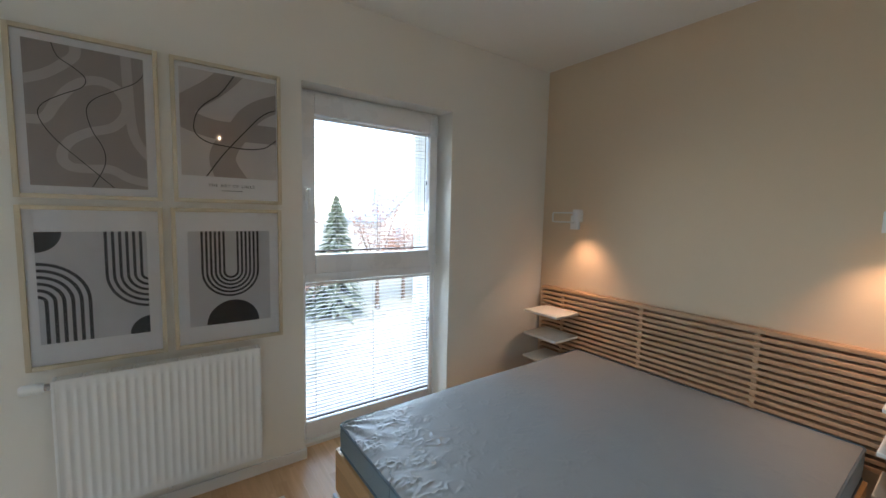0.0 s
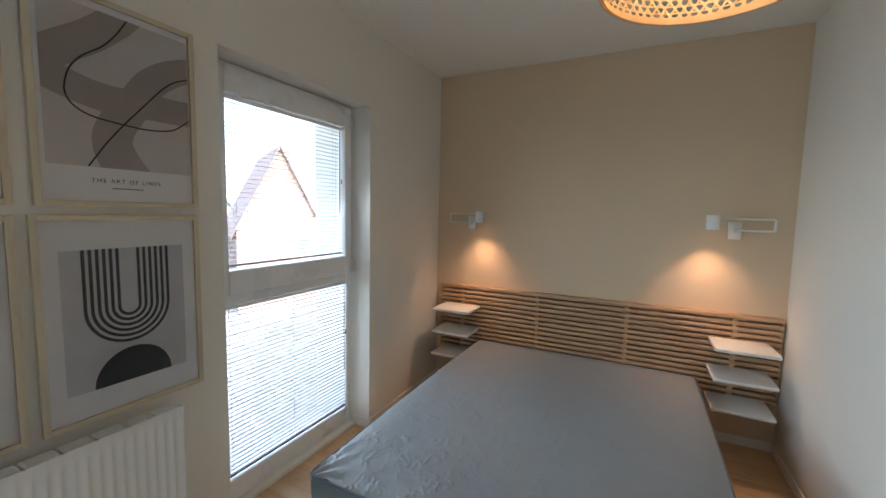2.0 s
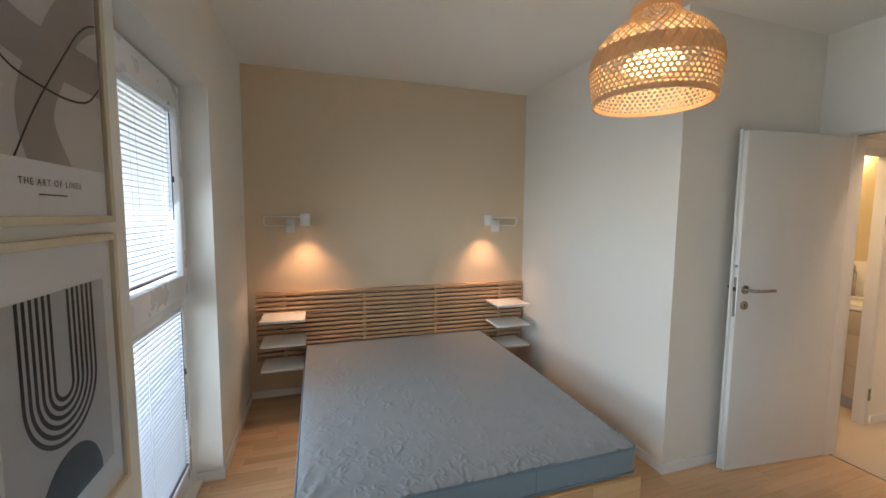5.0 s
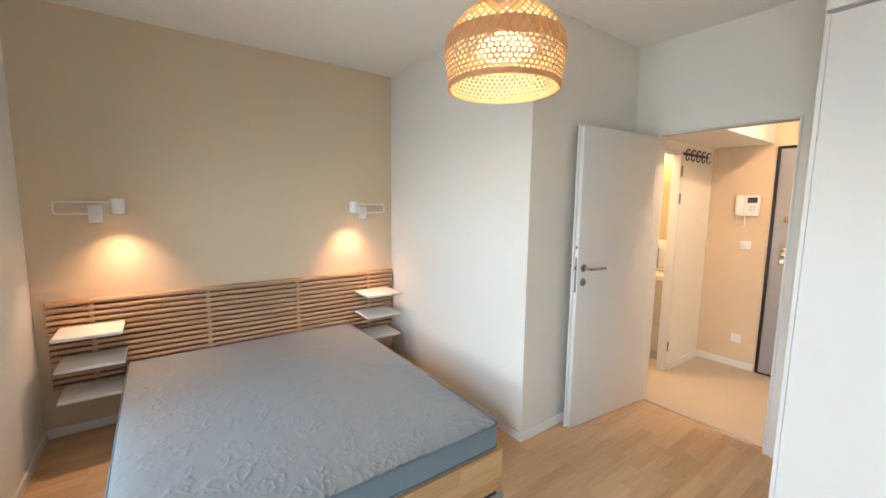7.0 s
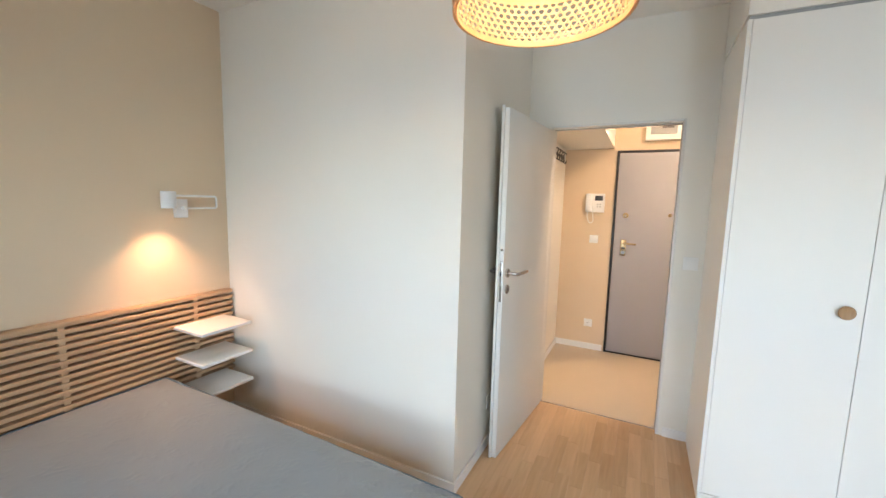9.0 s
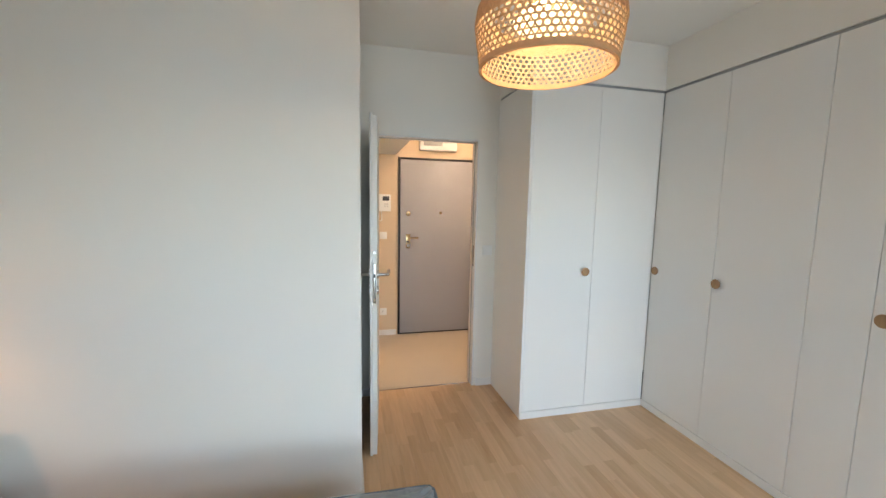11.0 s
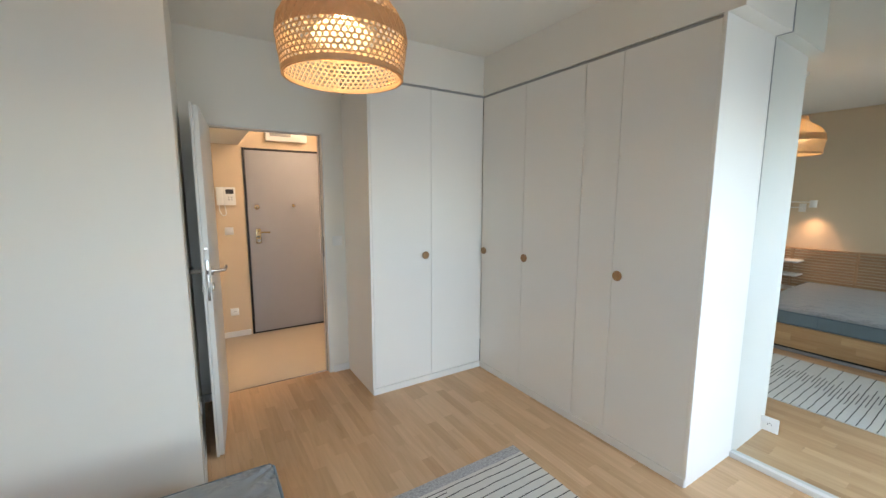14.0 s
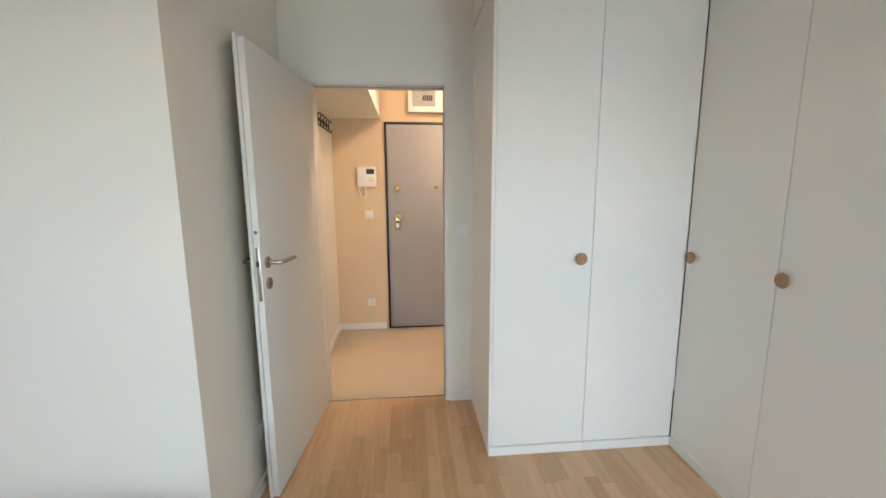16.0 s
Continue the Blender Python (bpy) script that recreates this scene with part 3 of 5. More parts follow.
def helices(bm, z0, z1, count, turn, width, steps=16):
    for sgn in (1, -1):
        for k in range(count):
            a0 = 2 * math.pi * (k + random.uniform(-0.08, 0.08)) / count
            pts = []
            for i in range(steps + 1):
                t = i / steps
                z = z0 + (z1 - z0) * t
                a, r = a0 + sgn * turn * t, shade_radius(z) + 0.0008 * sgn
                pts.append(Vector((PX + r * math.cos(a), PY + r * math.sin(a), z)))
            strip(bm, pts, width)


def hoop(bm, z, height, out=0.0015, thick=0.0015, sides=72):
    pts = []
    r = shade_radius(z) + out
    for i in range(sides + 1):
        a = 2 * math.pi * i / sides
        pts.append(Vector((PX + r * math.cos(a), PY + r * math.sin(a), z)))
    strip(bm, pts, height, thick)


def pendant():
    lamp = thing("pendant_lamp", (PX, PY, H), "woven bamboo pendant lamp, lit, hanging from the ceiling", "pendant lamp")
    bm = bmesh.new()
    helices(bm, 2.096, 2.243, 46, 0.70, 0.0044, 18)
    part("upper_weave", bm, BAMBOO, lamp, "open diamond weave of thin cane")
    bm = bmesh.new()
    helices(bm, 1.937, 2.104, 64, 0.55, 0.0044, 16)
    for k in range(6):
        hoop(bm, 1.956 + 0.0158 * k, 0.0040)
    part("lower_weave", bm, BAMBOO, lamp, "triangular open cane weave")
    bm = bmesh.new()
    for z in (2.050, 2.0597, 2.0694, 2.0791, 2.0888, 2.0985):
        hoop(bm, z, 0.0090, 0.0022)
    for k in range(40):
        for sgn in (-1, 1):
            pts = []
            for i in range(9):
                z = 2.046 + 0.057 * i / 8
                a, r = 2 * math.pi * k / 40 + sgn * 0.16 * i / 8, shade_radius(z) + 0.004
                pts.append(Vector((PX + r * math.cos(a), PY + r * math.sin(a), z)))
            strip(bm, pts, 0.0048, 0.0016)
    part("band", bm, BAMBOO_PALE, lamp, "dense pale woven band round the middle")
    bm = bmesh.new()
    hoop(bm, 1.938, 0.017, 0.002, 0.003)
    hoop(bm, 1.934, 0.011, -0.004, 0.003)
    part("rim", bm, BAMBOO_PALE, lamp, "pale bent bamboo rim")
    bm = bmesh.new()
    hoop(bm, 2.254, 0.027, 0.001, 0.003)
    part("collar", bm, BAMBOO_PALE, lamp, "bent bamboo collar")
    part("cord", rod(bmesh.new(), (PX, PY, 2.18), (PX, PY, H - 0.03), 0.003, 10), PLASTIC, lamp, "white cord")
    part("ceiling_rose", lathe(bmesh.new(), [(0.0, H - 0.045), (0.035, H - 0.042), (0.05, H - 0.015), (0.05, H)], (PX, PY, 0), 32), PLASTIC, lamp)
    part("holder", rod(bmesh.new(), (PX, PY, 2.137), (PX, PY, 2.212), 0.021, 16), PLASTIC, lamp)
    part("bulb", lathe(bmesh.new(), [(0.0, 2.044), (0.06, 2.046), (0.095, 2.055), (0.105, 2.069), (0.095, 2.084), (0.05, 2.112), (0.02, 2.138)], (PX, PY, 0), 32), BULB, lamp, "large warm glowing bulb")
    ld = bpy.data.lights.new("pendant_light", "POINT")
    ld.energy, ld.color, ld.shadow_soft_size = BULB_E, (1.0, 0.73, 0.46), 0.014
    new("pendant_light", ld).location = (PX, PY, 2.074)
    return lamp


BULB = frosted("pendant bulb glow", (1.0, 0.74, 0.42), 0.10, 0.12)
BULB.node_tree.nodes["Principled BSDF"].inputs["Base Color"].default_value = (0.22, 0.18, 0.12, 1)
pendant()


# ---- pictures ----
INK = material("black print ink", (0.022, 0.025, 0.03), 0.6, vary=0.3, scale=30, bump=0.02)
LINE = material("thin print line", (0.03, 0.026, 0.026), 0.6, bump=0)
PAPER = material("white passe-partout", (0.93, 0.935, 0.95), 0.7, vary=0.015, bump=0.05, bump_scale=500)
TAUPE = material("taupe print", (0.46, 0.41, 0.385), 0.7, vary=0.12, scale=14, bump=0.02)
TAUPE_PALE = material("pale taupe print", (0.64, 0.60, 0.575), 0.7, vary=0.08, scale=14, bump=0.02)
ROSE_GREY = material("pale rose grey print", (0.74, 0.70, 0.68), 0.7, vary=0.06, scale=14, bump=0.02)
COOL_GREY = material("cool grey print", (0.68, 0.68, 0.70), 0.7, vary=0.12, scale=8, bump=0.02)


def picture(x0, x1, z0, z1, px0, px1, pz0, pz1, ground, label):
    """A framed print on the north wall. Returns the thing and a placer from print shares to the wall."""
    t = thing("framed_picture", ((x0 + x1) / 2, YN, z0), label, "picture", "framed prints over the radiator")
    f, w = YN - 0.024, 0.018
    part("frame", blocks((x0, x0 + w, f, YN - 0.003, z0, z1), (x1 - w, x1, f, YN - 0.003, z0, z1), (x0 + w, x1 - w, f, YN - 0.003, z0, z0 + w), (x0 + w, x1 - w, f, YN - 0.003, z1 - w, z1), bevel=0.0015), FRAME_WOOD, t, "thin pale wooden frame")
    part("passe_partout", blocks((x0 + w, x1 - w, YN - 0.012, YN - 0.006, z0 + w, z1 - w)), PAPER, t, smooth=False)
    p = part("print", blocks((px0, px1, YN - 0.0128, YN - 0.012, pz0, pz1)), ground, t, smooth=False)
    g = part("glass", sheet_y(x0 + w, x1 - w, YN - 0.0205, z0 + w, z1 - w), PICTURE_GLASS, t, smooth=False)
    g.visible_shadow = False

    def flat(name, shapes, mat, lift):
        """Flat printed shapes, cut at the print's edge: polygons of (share across, share down)."""
        bm = bmesh.new()
        for poly in shapes:
            vs = [bm.verts.new((px0 + (px1 - px0) * u, YN - 0.0128 - lift, pz1 - (pz1 - pz0) * v)) for u, v in poly]
            bm.faces.new(vs)
        for co, no in (((px0, 0, 0), (-1, 0, 0)), ((px1, 0, 0), (1, 0, 0)), ((0, 0, pz0), (0, 0, -1)), ((0, 0, pz1), (0, 0, 1))):
            bmesh.ops.bisect_plane(bm, geom=bm.verts[:] + bm.edges[:] + bm.faces[:], plane_co=co, plane_no=no, clear_outer=True)
        o = ORIGIN[p]
        bmesh.ops.translate(bm, vec=-o, verts=bm.verts)
        ob = new(name, mesh_of(bm, name, mat))
        ob.parent = p
        return ob

    asp = (px1 - px0) / (pz1 - pz0)

    def band(points, width, end_width=None):
        """Quads along a smooth line; width, which may change towards the end, is a share of the print's width."""
        line = [Vector((u, v / asp, 0)) for u, v in points]
        line = smooth_path(line, 14)
        quads, prev = [], None
        for i, q in enumerate(line):
            d = (line[min(i + 1, len(line) - 1)] - line[max(i - 1, 0)]).normalized()
            w = width + ((end_width or width) - width) * i / (len(line) - 1)
            s = Vector((-d.y, d.x, 0)) * w / 2
            cur = ((q + s).x, (q + s).y * asp), ((q - s).x, (q - s).y * asp)
            if prev:
                quads.append((prev[0], cur[0], cur[1], prev[1]))
            prev = cur
        return quads

    def arcs(cu, cv, radii, a0, a1, w, leg=0.0):
        """Concentric arcs, angle 0 to the right and turning downwards; leg: straight ends up (-) or down (+)."""
        quads = []
        for r in radii:
            pts = []
            for i in range(25):
                a = radians(a0 + (a1 - a0) * i / 24)
                pts.append((cu + r * math.cos(a), cv + r * math.sin(a) * asp))
            prev = None
            for i, (u, v) in enumerate(pts):
                a = radians(a0 + (a1 - a0) * i / 24)
                cur = ((u + w / 2 * math.cos(a), v + w / 2 * math.sin(a) * asp), (u - w / 2 * math.cos(a), v - w / 2 * math.sin(a) * asp))
                if prev:
                    quads.append((prev[0], cur[0], cur[1], prev[1]))
                prev = cur
            for u, v in (pts[0], pts[-1]):
                if leg:
                    quads.append(((u - w / 2, v), (u + w / 2, v), (u + w / 2, v + leg), (u - w / 2, v + leg)))
        return quads

    def disc(cu, cv, r):
        return [[(cu + r * math.cos(radians(a)), cv + r * asp * math.sin(radians(a))) for a in range(0, 360, 8)]]

    return t, flat, band, arcs, disc


t, flat, band, arcs, disc = picture(0.236, 0.713, 1.491, 2.158, 0.284, 0.661, 1.542, 2.110, TAUPE, "framed abstract print with pale loops on taupe")
flat("print_band", band([(0.41, -0.06), (0.41, 0.05), (0.33, 0.12), (0.16, 0.22), (-0.05, 0.29)], 0.095), TAUPE_PALE, 0.0003)
flat("print_band", band([(0.84, -0.05), (0.85, 0.20), (0.87, 0.50), (0.92, 0.64), (1.05, 0.77)], 0.095), TAUPE_PALE, 0.0004)
flat("print_band", band([(-0.05, 0.545), (0.13, 0.53), (0.23, 0.42), (0.37, 0.285), (0.55, 0.215), (0.73, 0.24), (0.83, 0.34), (0.81, 0.45), (0.69, 0.545), (0.48, 0.60), (0.32, 0.68), (0.26, 0.78), (0.31, 0.85), (0.46, 0.865), (0.67, 0.86), (0.83, 0.92), (1.05, 0.955)], 0.095), TAUPE_PALE, 0.0005)
flat("print_line", band([(0.22, -0.02), (0.27, 0.085), (0.40, 0.15), (0.485, 0.21), (0.45, 0.28), (0.26, 0.36), (0.12, 0.44), (0.10, 0.53), (0.22, 0.67), (0.46, 0.84), (0.72, 1.02)], 0.008), LINE, 0.0008)
flat("print_line", band([(1.02, 0.09), (0.93, 0.18), (0.75, 0.26), (0.55, 0.35), (0.48, 0.44), (0.52, 0.58), (0.61, 0.71), (0.61, 0.84), (0.48, 1.02)], 0.008), LINE, 0.0009)

t, flat, band, arcs, disc = picture(0.757, 1.237, 1.492, 2.158, 0.791, 1.214, 1.620, 2.118, ROSE_GREY, "framed print of taupe bands and a black line")
flat("print_band", band([(0.643, -0.173), (0.513, -0.016), (0.392, 0.096), (0.279, 0.187), (0.149, 0.273), (0.0, 0.373), (-0.071, 0.414)], 0.22), TAUPE, 0.0003)
flat("print_band", band([(-0.052, 0.422), (-0.005, 0.45), (0.139, 0.5), (0.352, 0.542), (0.643, 0.54), (0.986, 0.536), (1.064, 0.532)], 0.215), TAUPE, 0.0004)
flat("print_band", band([(1.073, 0.177), (0.995, 0.209), (0.839, 0.277), (0.69, 0.384), (0.567, 0.548), (0.449, 0.701), (0.407, 0.817), (0.444, 0.936), (0.546, 1.078)], 0.19, 0.30), TAUPE, 0.0005)
flat("print_line", band([(0.574, -0.054), (0.548, -0.012), (0.461, 0.116), (0.366, 0.219), (0.239, 0.313), (0.163, 0.404), (0.13, 0.502), (0.132, 0.57), (0.175, 0.629), (0.281, 0.675), (0.487, 0.697), (0.636, 0.703), (0.771, 0.693), (0.882, 0.663), (0.991, 0.588), (1.021, 0.56)], 0.012), LINE, 0.0008)
flat("print_line", band([(1.028, 0.261), (0.993, 0.273), (0.894, 0.313), (0.797, 0.382), (0.697, 0.48), (0.487, 0.697), (0.364, 0.837), (0.246, 0.992), (0.208, 1.038)], 0.012), LINE, 0.0009)


def lettering(text, x, z, size, parent, name="lettering", spacing=1.3):
    """Flat printed words on the north wall."""
    cu = bpy.data.curves.new(name, "FONT")
    cu.body, cu.size, cu.align_x, cu.align_y, cu.space_character, cu.extrude = text, size, "CENTER", "CENTER", spacing, 0.0001
    tmp = new(name, cu)
    me = bpy.data.meshes.new_from_object(tmp.evaluated_get(bpy.context.evaluated_depsgraph_get()))
    bpy.data.objects.remove(tmp)
    me.transform(Matrix.Translation(Vector((x, YN - 0.0132, z)) - ORIGIN[parent]) @ Matrix.Rotation(radians(90), 4, "X"))
    me.materials.clear()
    me.materials.append(LINE)
    ob = new(name, me)
    ob.parent = parent
    return ob


lettering("THE ART OF LINES", 1.001, 1.577, 0.0195, t)
part("caption_line", blocks((0.955, 1.048, YN - 0.0133, YN - 0.0120, 1.552, 1.5545)), LINE, t, smooth=False)

t, flat, band, arcs, disc = picture(0.234, 0.710, 0.777, 1.462, 0.283, 0.647, 0.884, 1.353, COOL_GREY, "framed print of black arches and discs on grey")
for k in range(6):
    flat("print_arch", arcs(1.02, 0.405, [0.08 + 0.067 * k], 0, 180, 0.030, -0.5), INK, 0.0004)
    flat("print_arch", arcs(-0.01, 0.63, [0.077 + 0.0746 * k], 180, 360, 0.034, 0.5), INK, 0.0004)
flat("print_disc", disc(-0.01, 0.0, 0.235), INK, 0.0006)
flat("print_disc", disc(1.02, 1.0, 0.22), INK, 0.0006)

t, flat, band, arcs, disc = picture(0.741, 1.233, 0.777, 1.464, 0.804, 1.172, 0.879, 1.351, COOL_GREY, "framed print of a black arch over a half disc")
for k in range(6):
    flat("print_arch", arcs(0.50, 0.43, [0.085 + 0.0512 * k], 0, 180, 0.027, -0.6), INK, 0.0004)
flat("print_disc", disc(0.52, 1.0, 0.325), INK, 0.0006)


# ---- radiator ----
def radiator():
    x0, x1, y0, y1, z0, z1 = 0.319, 1.101, 2.652, 2.728, 0.155, 0.752
    r = thing("radiator", ((x0 + x1) / 2, y1, 0.0), "white ribbed panel radiator hung under the pictures", "radiator")
    bm = bmesh.new()
    n, cols = 24, []
    steps = n * 8
    for i in range(steps + 1):
        x = x0 + 0.012 + (x1 - x0 - 0.024) * i / steps
        ph = (i % 8) / 8
        dep = 0.007 * (0.5 - 0.5 * math.cos(2 * math.pi * ph)) ** 0.7
        col = []
        for z, k in ((z0, 0), (z0 + 0.03, 0), (z0 + 0.05, 1), (z1 - 0.055, 1), (z1 - 0.035, 0), (z1, 0)):
            col.append(bm.verts.new((x, y0 + dep * k, z)))
        cols.append(col)
    for a, b in zip(cols, cols[1:]):
        for k in range(5):
            bm.faces.new((a[k], b[k], b[k + 1], a[k + 1]))
    part("front_panel", bm, ENAMEL, r, "panel pressed into vertical ribs")
    part("back_panel", blocks((x0 + 0.012, x1 - 0.012, y0 + 0.045, y0 + 0.056, z0, z1 - 0.004), bevel=0.002), ENAMEL, r)
    for xa, xb in ((x0, x0 + 0.0125), (x1 - 0.0125, x1)):
        part("side_cover", blocks((xa, xb, y0 - 0.001, y1 - 0.012, z0, z1 + 0.002), bevel=0.003), ENAMEL, r)
    for i in range(9):
        xa, xb = (x0 + 0.0125 + (x1 - x0 - 0.025) * (i + k) / 9 for k in (0.0, 1.0))
        depth = (y1 - y0 - 0.018) / 8
        ribs = [(xa + 0.010, xb - 0.010, y0 + 0.004 + k * depth, y0 + 0.004 + (k + 0.62) * depth, z1 - 0.004, z1 + 0.001) for k in range(8)]
        ends = [(xa + 0.004, xa + 0.010, y0 + 0.004, y1 - 0.016, z1 - 0.004, z1 + 0.001), (xb - 0.010, xb - 0.004, y0 + 0.004, y1 - 0.016, z1 - 0.004, z1 + 0.001)]
        part("top_cover", blocks(*ribs, *ends), ENAMEL, r, "slotted top grille segment", smooth=False)
    part("fins", blocks(*[(x0 + 0.03 + i * 0.0125, x0 + 0.033 + i * 0.0125, y0 + 0.012, y0 + 0.044, z0 + 0.02, z1 - 0.03) for i in range(56)]), GREY_PLASTIC, r, smooth=False)
    for x in (x0 + 0.12, x1 - 0.12):
        part("bracket", blocks((x - 0.015, x + 0.015, y1 - 0.02, YN, z0 + 0.1, z1 - 0.08), bevel=0.002), ENAMEL, r)
    v = rod(bmesh.new(), (x0, y0 + 0.03, 0.725), (x0 - 0.022, y0 + 0.03, 0.725), 0.014, 16)
    valve = part("valve", v, STEEL, r)
    head = bmesh.new()
    lathe(head, [(0.0, -0.012), (0.017, -0.012), (0.021, -0.022), (0.021, -0.075), (0.016, -0.085), (0.0, -0.085)][::-1], (x0 - 0.01, y0 + 0.03, 0.725), 28, "X")
    th = part("thermostat_head", head, PLASTIC, valve, "white thermostat head with slots")
    for k in range(4):
        part("pipe" if k < 2 else "clip", rod(bmesh.new(), (0.36 + 0.05 * k if k < 2 else x1 - 0.2 * (k - 1), YN - 0.035, 0.0 if k < 2 else 0.10), (0.36 + 0.05 * k if k < 2 else x1 - 0.2 * (k - 1), YN - 0.035, z0 + 0.02 if k < 2 else 0.14), 0.008, 12), PLASTIC, r)
    part("pipe", rod(bmesh.new(), (0.36, YN - 0.035, 0.12), (x1 - 0.02, YN - 0.035, 0.12), 0.008, 12), PLASTIC, r, "white feed pipe along the wall")
    return r


radiator()


# ---- wardrobes ----
def knob(axis, at, parent):
    prof = [(0.0, 0.0), (0.011, 0.0), (0.011, 0.010), (0.028, 0.016), (0.0305, 0.022), (0.028, 0.027), (0.017, 0.0245), (0.0, 0.0235)]
    part("knob", lathe(bmesh.new(), prof, at, 28, axis), KNOB_OAK, parent, "round oak knob with a dished face")


TOPZ, DOORZ = 2.336, 0.052


def wardrobe_east(y0, y1, knob_y, end=False):
    """A unit of the long row, its door facing the bed."""
    w = thing("wardrobe", ((XM - 0.487) / 2, (y0 + y1) / 2, 0), "tall white built-in wardrobe unit with a round oak knob" if knob_y is not None else "narrow white filler unit between the wardrobe doors", "wardrobe", "built-in wardrobe row")
    xf = -0.487
    part("body", blocks((XM + 0.002, xf - 0.020, y0 + 0.001, y1 - (0.001 if not end else 0.019), DOORZ - 0.03, TOPZ - 0.004)), LACQUER, w, smooth=False)
    part("plinth", blocks((xf - 0.030, xf + 0.008, y0 + 0.001, y1 - 0.001 if not end else y1 - 0.004, 0.0, DOORZ - 0.003), bevel=0.001), LACQUER, w, smooth=False)
    if end:
        part("side_panel", blocks((XM + 0.002, xf, y1 - 0.018, y1, 0.0, SOFF - 0.0005), bevel=0.001), LACQUER, w, smooth=False)
    d = part("door", blocks((xf - 0.018, xf, y0 + 0.0014, (y1 - 0.0014 if not end else y1 - 0.0183), DOORZ, TOPZ - 0.002), bevel=0.0015), LACQUER, w, smooth=False)
    if knob_y is not None:
        knob("X", (xf, knob_y, 1.066), d)
    return w


wardrobe_east(-0.262, 0.243, -0.206)
wardrobe_east(0.243, 0.764, 0.286)
wardrobe_east(0.764, 1.017, None)
wardrobe_east(1.017, 1.520, 1.066, end=True)


def wardrobe_double():
    w = thing("wardrobe", (0.03, -0.54, 0), "tall white two-door wardrobe beside the doorway", "wardrobe", "built-in wardrobe row")
    x0, xm, x1, yf = -0.487, 0.020, 0.539, -0.262
    part("body", blocks((x0 + 0.02, x1 - 0.019, YD + 0.002, yf - 0.02, DOORZ - 0.03, TOPZ - 0.004)), LACQUER, w, smooth=False)
    part("side_panel", blocks((x1 - 0.018, x1, YD + 0.001, yf, 0.0, TOPZ), bevel=0.001), LACQUER, w, smooth=False)
    part("plinth", blocks((x0 + 0.009, xm - 0.001, yf - 0.03, yf + 0.008, 0, DOORZ - 0.003), (xm + 0.001, x1 - 0.002, yf - 0.03, yf + 0.008, 0, DOORZ - 0.003)), LACQUER, w)
    part("door", blocks((x0 + 0.004, xm - 0.0014, yf - 0.018, yf, DOORZ, TOPZ - 0.002), bevel=0.0015), LACQUER, w, smooth=False)
    d = part("door", blocks((xm + 0.0014, x1 - 0.0194, yf - 0.018, yf, DOORZ, TOPZ - 0.002), bevel=0.0015), LACQUER, w, smooth=False)
    knob("Y", (0.083, yf, 1.064), d)
    return w


wardrobe_double()
# set-back grey filler; its colour stands in for the shade in the gap
structure("trim", blocks((XM + 0.004, -0.50, YD, 1.51, TOPZ + 0.001, SOFF - 0.001), (-0.50, 0.53, YD, -0.274, TOPZ + 0.001, SOFF - 0.001)), GREY_PLASTIC, "grey filler strip painted as the shade in the gap above the wardrobes", "trim")

# ---- mirror ----
mirror = thing("mirror", (XM, 2.14, 0), "floor-to-ceiling wall mirror standing on a white rail", "mirror")
glass_bm = blocks((XM - 0.010, XM - 0.001, 1.5205, YN - 0.002, 0.012, H - 0.004))
for vtx in glass_bm.verts:
    # the sheet hangs a little out of true
    vtx.co.x -= 0.014 * (vtx.co.y - 1.9) + 0.004 * (vtx.co.z - 0.9)
part("glass", glass_bm, MIRROR, mirror, smooth=False)
part("rail", blocks((XM - 0.011, XM + 0.032, 1.523, YN - 0.014, 0.0, 0.032), bevel=0.002), TRIM, mirror, "white foot rail")


part("seal", blocks((XM - 0.001, XM + 0.002, 1.5203, 1.5228, 0.033, SOFF - 0.003), (XM - 0.001, XM + 0.002, 1.5228, 1.5905, SOFF - 0.003, SOFF), (XM - 0.001, XM + 0.002, 1.588, 1.5905, SOFF, H - 0.004)), GREY_PLASTIC, mirror, "thin dark silicone seam", smooth=False)


def plate_box(name, at, normal, label, category, kind_of, size=0.081):
    """A switch or socket plate on a wall; normal is the side that it faces."""
    t = thing(name, at, label, category)
    x, y, z = at
    h = size / 2

    def slab(d0, d1, half, dz=0.0, bevel=0.002):
        if normal == "+x":
            return blocks((x + d0, x + d1, y - half, y + half, z - half + dz, z + half + dz), bevel=bevel)
        if normal == "-x":
            return blocks((x - d1, x - d0, y - half, y + half, z - half + dz, z + half + dz), bevel=bevel)
        return blocks((x - half, x + half, y + d0, y + d1, z - half + dz, z + half + dz), bevel=bevel)

    part("plate", slab(0, 0.008, h), PLASTIC, t)
    if kind_of == "switch":
        part("rocker", slab(0.008, 0.012, h * 0.66), PLASTIC, t)
    else:
        ax = "X" if "x" in normal else "Y"
        sg = -1 if normal == "-x" else 1
        well = part("well", lathe(bmesh.new(), [(0.0, sg * 0.008), (0.021, sg * 0.008), (0.021, sg * 0.0095), (0.017, sg * 0.0095), (0.016, sg * 0.0085), (0.0, sg * 0.0085)], at, 28, ax), PLASTIC, t)
        for k in (-0.008, 0.008, 0.0):
            dz = 0.009 if k == 0 else 0
            o = (x, y + k, z + dz) if ax == "X" else (x + k, y, z + dz)
            part("hole", lathe(bmesh.new(), [(0.0, sg * 0.0085), (0.0028, sg * 0.0085), (0.0028, sg * 0.0092), (0.0, sg * 0.0092)], o, 12, ax), DARK, well)
    return t


